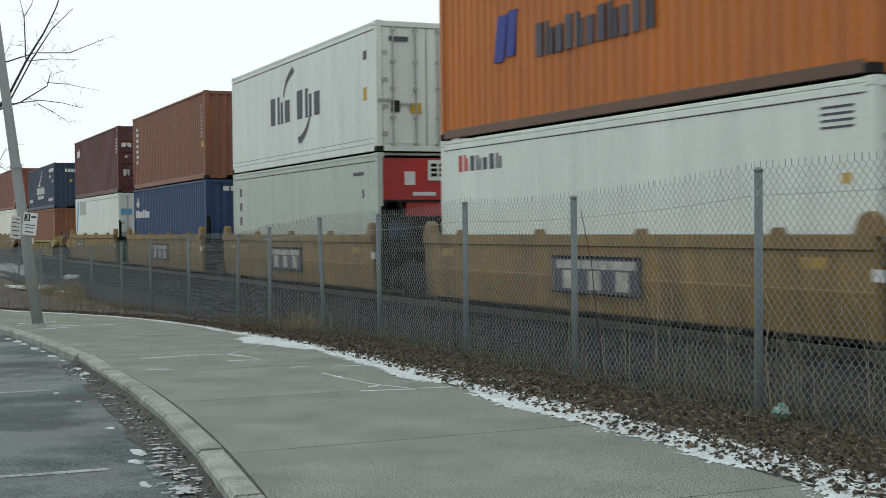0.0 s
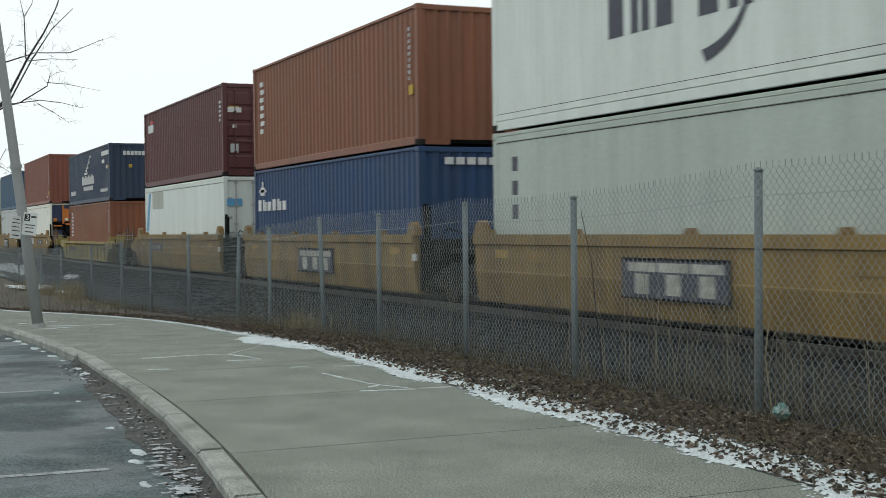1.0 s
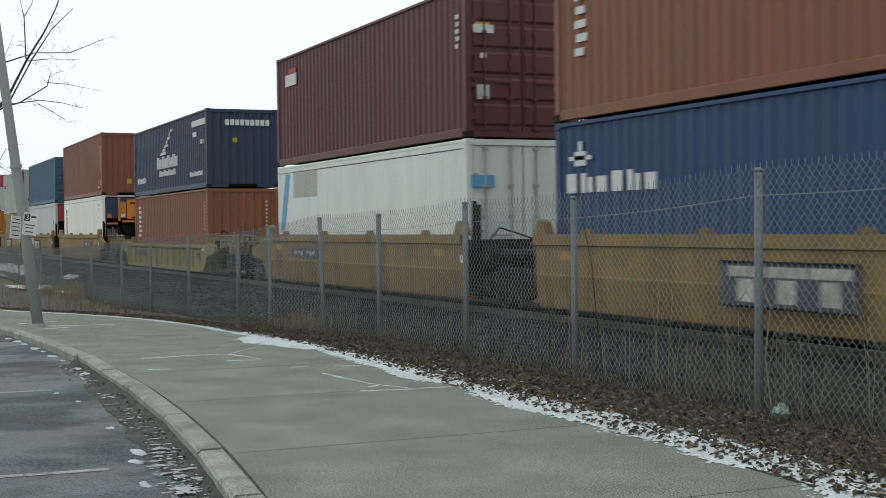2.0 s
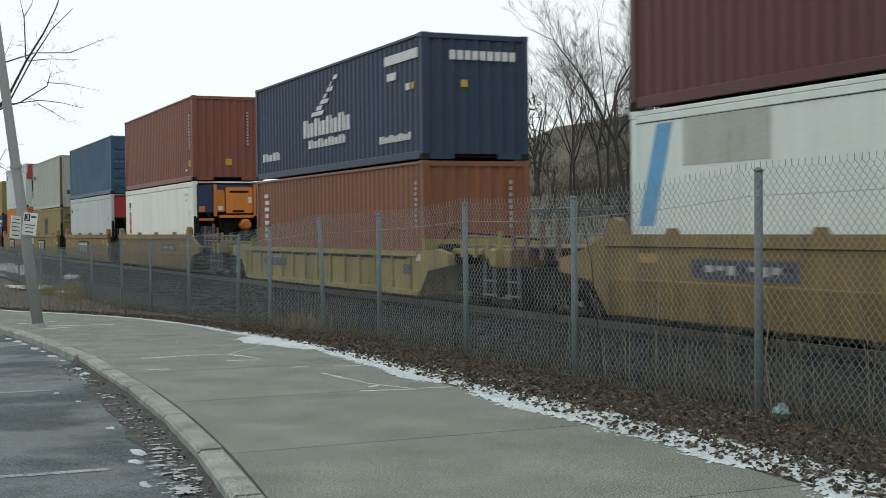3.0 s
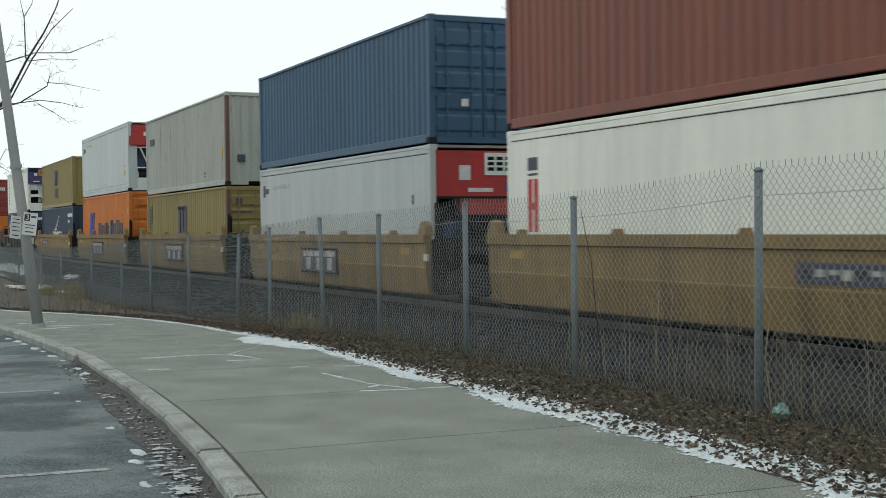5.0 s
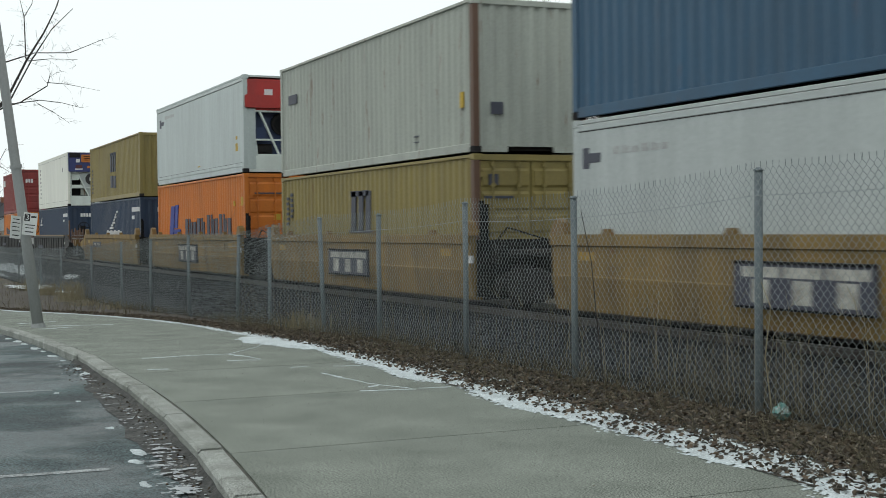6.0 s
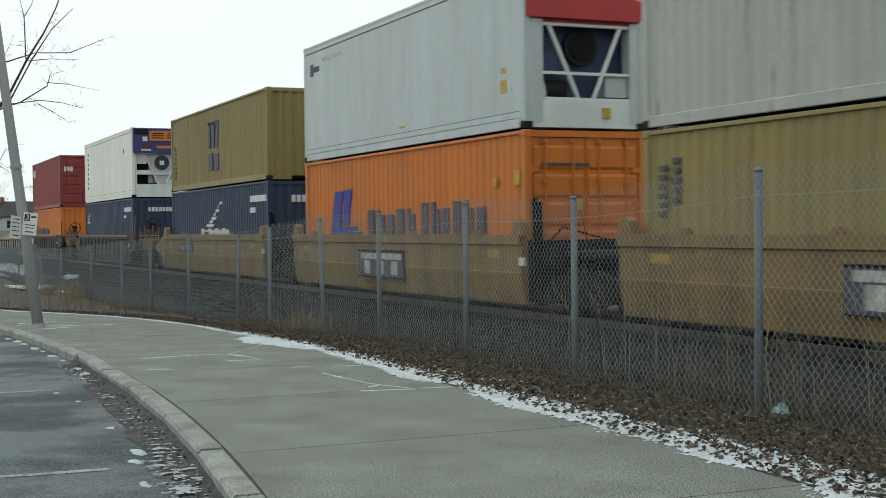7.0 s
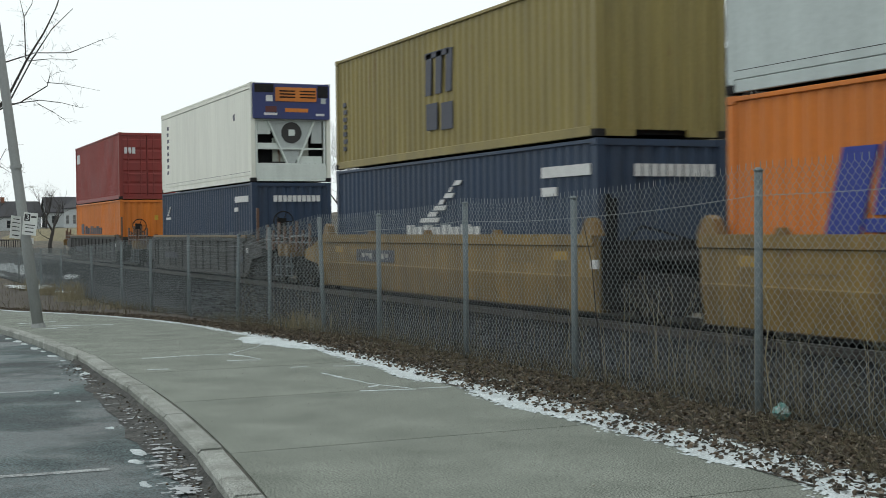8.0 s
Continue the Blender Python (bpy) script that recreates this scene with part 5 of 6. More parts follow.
scatter_leaves("leaf_litter", 30000, verge_pick, (0.016, 0.056), LEAF, "brown dead leaves heaped along the fence", "leaves", 11)
scatter_leaves("gutter_litter", 700, lambda r: (lambda x: (x, kerb_y(x) - 0.15 - abs(r.gauss(0, 0.12)), fall(x) - 0.1))(r.uniform(-17, -7)), (0.01, 0.03), LEAF, "scraps of leaf and grit in the gutter", "litter", 12)
scatter_leaves("pavement_grit", 1500, lambda r: (lambda x: (x, r.uniform(kerb_y(x) + 0.1, edge_y(x)), fall(x)))(-6 - 16 * r.random()), (0.003, 0.011), LEAF, "specks of grit on the pavement", "grit", 13)


def stalks(name, count, pick, height, lean, radius, mat, label, category, seed, branchy=0.0):
    r = random.Random(seed)
    s = Shape()
    for _ in range(count):
        x, y, z = pick(r)
        h = r.uniform(*height)
        a, l = r.uniform(0, 2 * math.pi), r.uniform(0, lean) * h
        dx, dy = l * math.cos(a), l * math.sin(a)
        pts = [(x, y, z), (x + dx * 0.3, y + dy * 0.3, z + h * 0.55), (x + dx, y + dy, z + h * r.uniform(0.8, 1))]
        s.tube(pts, [radius, radius * 0.8, radius * 0.35], 3, False)
        if r.random() < branchy:
            for _ in range(3):
                t = r.uniform(0.4, 0.95)
                q = Vector(pts[1]).lerp(Vector(pts[2]), t)
                s.tube([q, q + Vector((r.uniform(-0.2, 0.2), r.uniform(-0.1, 0.1), r.uniform(0.05, 0.2)))], [radius * 0.6, radius * 0.3], 3, False)
    return tagged(part(name, s, mat), label, category, "", "stuff")


def fence_pick(r):
    x = -4.8 - 40 * r.random() ** 1.6
    y = FY + r.gauss(-0.05, 0.14 if x < -11 else 0.22)
    return x, y, verge_z(x, y) - 0.02


stalks("dry_weeds", 1700, fence_pick, (0.04, 0.22), 0.9, 0.0028, STRAW, "dry brown weeds along the fence foot", "weeds", 21)
stalks("tall_stalks", 260, lambda r: (lambda x: (x, FY + 0.1 + abs(r.gauss(0, 0.3)), 0.0 + fall(x)))(-5 - 22 * r.random() ** 1.3), (0.45, 1.05), 0.5, 0.0035, STRAW, "tall bare weed stalks behind the fence", "weeds", 22, 0.7)
stalks("brush", 650, lambda r: (lambda x: (x, FY + 0.1 + abs(r.gauss(0, 0.35)), fall(x)))(-4.6 - 6.5 * r.random() ** 1.2), (0.15, 0.5), 1.1, 0.0025, STRAW, "tangled brown brush at the fence foot", "brush", 23, 0.3)
for k, (cx, cy, n, h) in enumerate(((-20.8, 6.75, 200, 0.4), (-42.3, 6.2, 260, 0.7), (-41.0, 5.9, 90, 0.4), (-46.5, 6.0, 200, 0.5), (-38, 5.9, 90, 0.3), (-35, 6.1, 70, 0.28), (-52, 6.0, 200, 0.5))):
    stalks("grass_tuft", n, lambda r, cx=cx, cy=cy: (cx + r.gauss(0, 0.3), cy + r.gauss(0, 0.2), fall(cx)), (h * 0.5, h), 0.7, 0.004, P["straw"], "tuft of pale dead grass", "grass", 30 + k)
stalks("verge_grass", 1300, lambda r: (lambda x: (x, edge_y(x) + 0.1 + (6.9 - edge_y(x)) * r.random() ** 1.3, fall(x) + 0.0))(-30 - 32 * r.random()), (0.06, 0.3), 0.9, 0.004, STRAW, "thin dead grass and weeds on the verge", "grass", 24)
stalks("pale_stalks", 60, lambda r: (-5.0 - 7.5 * r.random(), FY + 0.12 + abs(r.gauss(0, 0.25)), 0.0), (0.6, 1.25), 0.35, 0.004, P["straw"], "tall pale dead stalks behind the fence", "weeds", 25, 0.6)
stalks("twig_litter", 2600, lambda r: (lambda x: (x, edge_y(x) + 0.35 + (FY - edge_y(x)) * r.random(), verge_z(x, FY - 0.4) + 0.02))(-4.8 - 20 * r.random() ** 1.4), (0.03, 0.1), 3.0, 0.0025, STRAW, "broken twigs among the dead leaves", "twigs", 26, 0.3)
# one bent dark stem and a few vines against the wires
tagged(part("bent_stem", Shape().tube([(-11.2, FY - 0.06, 0.0), (-11.32, FY - 0.07, 0.7), (-11.42, FY - 0.06, 1.2), (-11.62, FY - 0.06, 1.72)], [0.006, 0.006, 0.005, 0.003], 5), P["bark"]), "thin dark bent stem leaning on the fence", "stem")
tagged(part("bent_stem", Shape().tube([(-8.6, FY - 0.06, 0.0), (-8.68, FY - 0.07, 0.5), (-8.62, FY - 0.06, 0.9), (-8.74, FY - 0.06, 1.1)], [0.006, 0.006, 0.005, 0.003], 5), P["straw"]), "thin dry vine climbing a fence post", "stem")

# crumpled plastic by the post
s = Shape()
r = random.Random(5)
for i in range(7):
    for j in range(10):
        a, b = math.pi * i / 6, 2 * math.pi * j / 10
        q = 0.075 * (0.75 + 0.45 * r.random())
        s.v.append((-8.47 + q * 1.1 * math.sin(a) * math.cos(b), FY - 0.08 + q * math.sin(a) * math.sin(b) * 0.8, 0.08 + q * math.cos(a)))
s.f = [(i * 10 + j, i * 10 + (j + 1) % 10, (i + 1) * 10 + (j + 1) % 10, (i + 1) * 10 + j) for i in range(6) for j in range(10)]
tagged(part("plastic_bag", s, P["bottle"]), "crumpled pale green plastic bag at the fence foot", "litter")

# loose stone on the bed
r = random.Random(8)
s = Shape()
for _ in range(16000):
    x = 2 - 75 * r.random() ** 1.4
    y = r.uniform(6.8, 10.6)
    z = fall(x) * (1 - smooth_step(7.1, 8.6, y)) - 0.2 * smooth_step(7.1, 8.6, y) + 0.11 * smooth_step(8.6, 10, y) - 0.015
    k = r.uniform(0.025, 0.06)
    m = pose(x, y, z + 0.03, r.uniform(0, 360), r.uniform(0, 360), r.uniform(0, 360))
    s.add([m @ Vector((a * k, b * k * 0.8, c * k * 0.7)) for a, b, c in ((1, 0, 0), (-1, 0.2, 0), (0, 1, 0), (0.1, -1, 0), (0, 0, 1), (0, 0.1, -1))], [(0, 2, 4), (2, 1, 4), (1, 3, 4), (3, 0, 4), (2, 0, 5), (1, 2, 5), (3, 1, 5), (0, 3, 5)])
tagged(part("loose_ballast", s, STONE), "loose grey crushed stone beside the track", "ballast", "", "stuff")

# ---------------------------------------------------------------- road details
ROADZ = -0.105
patch = Shape()
for i in range(40):
    x = -18 + 11.2 * i / 39
    w = 0.03 + 0.30 * smooth_step(-17.5, -13, x) * (1 - 0.45 * smooth_step(-11, -8, x)) + 0.1 * noise.noise((x * 1.7, 0, 0))
    y1 = kerb_y(x) - 0.137
    # kerb-side edge stands 5 cm up, darkening the foot of the kerb face
    for k in range(3):
        patch.v.append((x, y1 - (w * k / 2 if k != 1 else min(0.05, w / 2)), ROADZ + fall(x) + (0.052 + 0.02 * noise.noise((x * 3, 0, 5)), 0.014, 0.004)[k]))
patch.f = [(i * 3 + k, (i + 1) * 3 + k, (i + 1) * 3 + k + 1, i * 3 + k + 1) for i in range(39) for k in range(2)]
tagged(part("gutter_grit", patch, P["grit"], None, "", True), "dark grit lying in the gutter and up the kerb foot", "grit", "", "stuff")
snow_field("gutter_ice", -17.5, -7.0, lambda x: kerb_y(x) - 0.5, lambda x: kerb_y(x) - 0.15, 0.018,
           lambda x, y: -0.89 + 0.8 * noise.noise((x * 13, y * 5, 5)) + 0.75 * noise.noise((x * 30, y * 22, 2)) + 0.5 * (1 - abs(y - kerb_y(x) + 0.33) / 0.24) + 0.3 * smooth_step(-11.5, -9, x) + 0.35 * noise.noise((x * 1.1, 0, 3)),
           "thin streaks of ice in the gutter", 0.004, lambda x, y: ROADZ + fall(x) + 0.016).data.materials[0] = P["ice"]
for k, (x, y, q) in enumerate(((-10.08, 1.94, 0.075), (-9.66, 1.84, 0.06), (-8.78, 1.73, 0.05), (-11.43, 1.97, 0.045), (-15.41, 2.38, 0.05), (-15.9, 2.47, 0.09), (-16.6, 2.48, 0.06), (-18.0, 2.5, 0.05), (-19.0, 2.5, 0.08), (-20.2, 2.53, 0.05), (-22.3, 2.5, 0.08), (-24.3, 2.45, 0.07), (-11.9, 2.3, 0.06), (-14.2, 1.9, 0.035), (-13.4, 2.0, 0.03), (-21.0, 2.52, 0.09), (-23.2, 2.5, 0.1))):
    s = Shape()
    r = random.Random(k)
    ring = [q * r.uniform(0.35, 1.15) for _ in range(10)]
    s.v = [(x, y, fall(x) + ROADZ + q * 0.2)] + [(x + 1.9 * ring[j] * math.cos(j * 0.628), y + 0.85 * ring[j] * math.sin(j * 0.628), fall(x) + ROADZ + q * 0.15) for j in range(10)] + [(x + 2.1 * ring[j] * math.cos(j * 0.628), y + 0.98 * ring[j] * math.sin(j * 0.628), fall(x) + ROADZ - 0.004) for j in range(10)]
    s.f = [(0, 1 + j, 1 + (j + 1) % 10) for j in range(10)] + [(1 + j, 11 + j, 11 + (j + 1) % 10, 1 + (j + 1) % 10) for j in range(10)]
    tagged(part("snow_lump", s, SNOW, None, "", True), "small lump of frozen snow on the street", "snow", "snow lumps on the street")
LINE = surface("worn_white_road_paint", (0.3, 0.32, 0.32), 0.85, other=(0.14, 0.15, 0.15), scale=7, spread=0.25, fine=50, grain=0.3)
for x0, y0, x1, y1 in ((-9.75, -2.0, -9.46, 1.62), (-14.6, -2.0, -14.5, 1.9)):
    s = Shape()
    s.v = [(x0 - 0.05, y0, ROADZ + 0.003), (x0 + 0.05, y0, ROADZ + 0.003), (x1 + 0.05, y1, ROADZ + 0.003), (x1 - 0.05, y1, ROADZ + 0.003)]
    s.f = [(0, 1, 2, 3)]
    setting("road_marking", s, LINE, "worn white parking line on the street", "road marking")


# ---------------------------------------------------------------- leaning pole with two signs
pole = thing("utility_pole", "leaning grey steel pole with two small signs", "pole")
bx, by, bz = -26.04, 3.18, -0.24
LX, LY = -0.012, -0.117    # lean for each metre of height
part("shaft", Shape().tube([(bx + LX * h, by + LY * h, bz + h) for h in (-0.2, 2, 4, 6, 9)], [0.108, 0.097, 0.088, 0.08, 0.068], 20), P["pole"], pole, "", True)
part("base_collar", Shape().tube([(bx, by, bz - 0.05), (bx + LX * 0.09, by + LY * 0.09, bz + 0.09)], [0.15, 0.125], 20), P["pole"], pole)
part("band", Shape().tube([(bx + LX * h, by + LY * h, bz + h) for h in (3.0, 3.07)], 0.112, 20), P["pole"], pole)


def sign(y_off, turn, h, w, tall, name_bars, number):
    g = part("parking_sign", Shape().box(-0.004, 0.004, -w / 2, w / 2, -tall / 2, tall / 2), P["sign"], pole, "white parking sign with dark print")
    g.matrix_basis = pose(bx + LX * h + 0.15, by + LY * h + y_off, bz + h, -6.7, 0, turn)
    x = 0.005
    if number:
        blk = part("number_block", Shape().box(x - 0.001, x + 0.001, -w * 0.42, -w * 0.02, tall * 0.12, tall * 0.44), P["signink"], g)
        cu = bpy.data.curves.new("number", "FONT")
        cu.body, cu.size, cu.extrude = "3", 0.15, 0.0005
        me = bpy.data.meshes.new_from_object(bpy.data.objects.new("number", cu))
        me.materials.append(P["sign"])
        n = new("number", me)
        n.parent = g
        n.matrix_basis = pose(x + 0.003, -w * 0.36, tall * 0.16, 90, 0, 90)
        part("print", Shape().box(x - 0.001, x + 0.001, w * 0.05, w * 0.42, tall * 0.28, tall * 0.36), P["signink"], g)
    for z, a, b in name_bars:
        part("print", Shape().box(x - 0.001, x + 0.001, a * w, b * w, z * tall - 0.008, z * tall + 0.008), P["signink"], g)
    part("arrow", Shape().box(x - 0.001, x + 0.001, -w * 0.3, w * 0.3, -tall * 0.38, -tall * 0.33), P["signink"], g)


sign(0.09, -20, 1.96, 0.26, 0.42, [(-0.05, -0.35, 0.38), (-0.18, -0.3, 0.3)], True)
sign(-0.17, 35, 1.9, 0.25, 0.42, [(0.36, -0.3, 0.3), (0.2, -0.38, 0.38), (0.02, -0.35, 0.3), (-0.15, -0.38, 0.36)], False)


# ---------------------------------------------------------------- bare trees
def limbs(s, fine, r, p, d, length, radius, depth, spread=0.6, lift=0.12, thin=0.006, more=0):
    """Grows one limb and its forks; thin ones go into the second shape."""
    n = 4 if depth > 1 else 3
    pts, rad = [p], [radius]
    q = Vector(p)
    d = Vector(d).normalized()
    for k in range(n):
        d = (d + Vector((r.gauss(0, 0.13), r.gauss(0, 0.13), r.gauss(0, 0.10) + lift * 0.3))).normalized()
        q = q + d * length / n
        pts.append(q.copy())
        rad.append(radius * (1 - 0.45 * (k + 1) / n))
    (s if radius > 0.035 else fine).tube(pts, rad, 7 if radius > 0.08 else (4 if radius > 0.02 else 3), False)
    if depth <= 0:
        return
    kids = 3 + more if depth > 1 else 4
    for k in range(kids):
        t = r.uniform(0.35, 1.0) if k else 1.0
        i = min(n - 1, int(t * n))
        base = pts[i].lerp(pts[i + 1], t * n - i) if t < 1 else pts[-1]
        side = Vector((r.gauss(0, 1), r.gauss(0, 1), r.gauss(0, 0.5)))
        nd = (d + spread * side.normalized() + Vector((0, 0, lift))).normalized()
        limbs(s, fine, r, base, nd, length * r.uniform(0.55, 0.8), max(rad[i] * (0.75 if k == 0 else 0.5), thin), depth - 1, spread, lift, thin, more)


def bare_tree(x, y, z, height, radius, seed, forks=3, depth=5, label="bare dark winter tree with forked limbs", spread=0.6, name="bare_tree", more=0):
    root = thing(name, label, "tree", pose(x, y, z), "bare trees")
    r = random.Random(seed)
    trunk, fine = Shape(), Shape()
    h0 = height * r.uniform(0.28, 0.4)
    pts = [Vector((0, 0, -0.4)), Vector((r.gauss(0, 0.08), r.gauss(0, 0.08), h0 * 0.4)), Vector((r.gauss(0, 0.2), r.gauss(0, 0.2), h0))]
    trunk.tube(pts, [radius * 1.35, radius, radius * 0.85], 10, False)
    for k in range(forks):
        a = 2 * math.pi * (k + r.random() * 0.5) / forks
        d = Vector((0.45 * math.cos(a), 0.45 * math.sin(a), 1))
        limbs(trunk, fine, r, pts[2] - Vector((0, 0, 0.1)), d, height * r.uniform(0.26, 0.36), radius * r.uniform(0.5, 0.7), depth, spread, 0.12, 0.0055, more)
    for k in range(2):
        a = r.uniform(0, 6.28)
        limbs(trunk, fine, r, pts[1].lerp(pts[2], r.uniform(0.3, 0.9)), Vector((math.cos(a), math.sin(a), 0.5)), height * 0.22, radius * 0.3, depth - 1, spread, 0.12, 0.0055, more)
    part("trunk", trunk, P["bark"], root, "", True)
    part("crown", fine, P["bark"], root)
    return root


def at(x, y):
    return terrain(x, y)


# behind the track: big ones near the line, then thin ones on the slope, then the crest
NEAR = ((-44.2, 33.2, 17, 0.25, 4, 1), (-36.6, 30.0, 15, 0.09, 2, 1), (-35.4, 30.6, 14, 0.075, 2, 0), (-36.9, 31.9, 16, 0.11, 3, 0), (-34.3, 31.6, 13, 0.07, 2, 0), (-29.5, 27.8, 9, 0.07, 2, 0))
SLOPE = ((-62, 38, 13, 0.15), (-74, 46, 14, 0.16), (-95, 62, 14, 0.16), (-100, 78, 15, 0.2), (-52, 39.5, 11, 0.09), (-58, 46, 12, 0.1), (-85, 72, 12, 0.11), (-41, 36.5, 10, 0.07), (-80, 48, 12, 0.12), (-90, 60, 12, 0.12), (-98, 58, 13, 0.13), (-110, 62, 13, 0.13), (-105, 70, 13, 0.13), (-88, 50, 11, 0.11))
CREST = ((-118, 92, 12, 0.14), (-105, 95, 13, 0.14), (-128, 108, 11, 0.13), (-150, 100, 12, 0.14), (-133, 96, 11, 0.13), (-150, 85, 14, 0.2), (-160, 95, 14, 0.2), (-140, 74, 14, 0.2), (-120, 64, 13, 0.2))
for k, (x, y, h, rad, forks, more) in enumerate(NEAR):
    bare_tree(x, y, at(x, y) - 0.1, h, rad, 100 + k, forks, 5, more=more)
for k, (x, y, h, rad) in enumerate(SLOPE):
    bare_tree(x, y, at(x, y) - 0.1, h, rad, 120 + k, 3, 5)
for k, (x, y, h, rad) in enumerate(CREST):
    bare_tree(x, y, at(x, y) - 0.1, h, rad, 140 + k, 3, 4 if k > 4 else 5)

# trees where the hill runs out along the line
for k, (d, a, h) in enumerate(((88, 70.4, 7.5), (93, 69.4, 9.0), (97, 68.5, 8.8), (86, 67.4, 9.5), (99, 66.4, 10.5), (104, 70.0, 8.0))):
    x, y = -d * math.sin(radians(a)), d * math.cos(radians(a))
    bare_tree(x, y, at(x, y) - 0.1, h, 0.11, 460 + k, 3, 5)

# young scrub over the slope
rs = random.Random(77)
for k in range(16):
    d, a = rs.uniform(110, 190), radians(rs.uniform(46, 62))
    x, y = -d * math.sin(a), d * math.cos(a)
    bare_tree(x, y, at(x, y) - 0.1, rs.uniform(4.0, 7.5), rs.uniform(0.04, 0.07), 400 + k, 3, 3, "young bare sapling in the scrub of the hillside", 0.75, more=1)

# thickets that cover the slope
rs = random.Random(78)
for k in range(9):
    d, a = 112 + 12 * k, radians(54 + 4 * math.sin(k * 2.1))
    x, y = -d * math.sin(a), d * math.cos(a)

    def thick(r, x=x, y=y):
        px, py = x + r.gauss(0, 14), y + r.gauss(0, 6)
        return px, py, at(px, py) - 0.05
    stalks("thicket", 650, thick, (0.8, 3.0), 1.3, 0.024, (P["brush"], STRAW, P["straw"])[k % 3], "thicket of leafless brush on the hillside", "brush", 700 + k, 0.6)

# small undergrowth on the bank
for k, (x, y, n, h) in enumerate(((-38, 28, 350, 2.4), (-46, 36, 350, 2.6), (-33, 29, 250, 2.0), (-66, 52, 200, 3.0), (-100, 88, 220, 3.5), (-115, 100, 220, 3.5), (-90, 92, 200, 3.0), (-85, 56, 350, 3.2), (-105, 70, 400, 3.6), (-75, 46, 300, 2.6), (-56, 40, 250, 2.2))):
    def pick(r, x=x, y=y):
        px, py = x + r.gauss(0, 5 + y * 0.06), y + r.gauss(0, 2 + y * 0.05)
        return px, py, at(px, py) - 0.05
    stalks("undergrowth", n, pick, (h * 0.3, h), 1.5, 0.010 + 0.0001 * y, P["brush"], "leafless brush on the hillside", "brush", 60 + k, 0.8)


def street_tree():
    """The tree by the street: its trunk stands outside, limbs reach over the pole."""
    bx_, by_ = -34.0, 2.55
    z0 = fall(bx_)
    root = thing("street_tree", "bare street tree with thin drooping twigs", "tree", None, "bare trees")
    r = random.Random(31)
    trunk, fine = Shape(), Shape()
    trunk.tube([(bx_, by_, z0 - 0.3), (bx_, by_ - 0.05, 2.0), (bx_ + 0.05, by_ + 0.0, 4.0), (bx_, by_ - 0.1, 7.5), (bx_, by_ - 0.3, 11)], [0.24, 0.2, 0.17, 0.12, 0.05], 10, False)
    mains = [([(2.6, 3.9), (3.53, 4.87), (3.98, 5.78), (4.4, 6.48), (4.68, 7.05), (5.0, 7.9)], 0.04),
             ([(2.6, 4.1), (3.57, 4.78), (4.1, 5.79), (4.57, 6.55), (5.1, 7.1)], 0.026),
             ([(2.6, 5.5), (3.39, 5.68), (4.17, 5.96), (5.0, 6.0), (5.44, 6.2), (5.83, 6.38)], 0.02),
             ([(3.98, 5.75), (4.5, 5.82), (5.18, 5.83)], 0.013),
             ([(2.6, 4.2), (3.53, 4.65), (3.8, 4.73), (4.45, 5.16), (4.52, 5.42)], 0.028),
             ([(2.6, 4.4), (3.53, 4.69), (4.26, 4.8), (4.8, 4.75), (5.28, 4.66)], 0.018)]
    mains += [([(4.22, 4.73), (4.64, 4.48), (5.0, 4.26)], 0.011),
              ([(4.45, 5.25), (4.96, 5.22), (5.64, 5.1)], 0.011),
              ([(3.97, 5.82), (3.94, 6.84), (3.84, 7.24)], 0.018),
              ([(3.94, 6.84), (4.13, 7.17), (4.2, 7.6)], 0.012),
              ([(2.6, 5.2), (3.4, 5.7), (3.7, 6.4)], 0.012),
              ([(2.6, 2.8), (3.2, 3.1), (3.45, 3.6)], 0.016), ([(2.6, 3.0), (3.3, 3.2), (3.6, 3.0)], 0.012)]
    for line, rad in mains:
        pts = [Vector((bx_ + r.uniform(-0.12, 0.12), a, b)) for a, b in line]
        trunk.tube(pts, [rad * (1 - 0.7 * k / (len(pts) - 1)) for k in range(len(pts))], 6, False)
        for k in range(len(pts) * 3):
            i = r.randrange(len(pts) - 1)
            q = pts[i].lerp(pts[i + 1], r.random())
            d = (pts[i + 1] - pts[i]).normalized()
            side = Vector((r.gauss(0, 0.5), r.gauss(0, 1), r.gauss(0, 0.8))).normalized()
            limbs(fine, fine, r, q, d * 0.7 + side, r.uniform(0.08, 0.36), max(0.003, rad * 0.15), 1 if r.random() < 0.45 else 0, 1.0, r.choice((-0.3, 0.1, 0.3)), 0.0028)
    part("trunk", trunk, P["bark"], root, "", True)
    part("crown", fine, P["bark"], root)


street_tree()


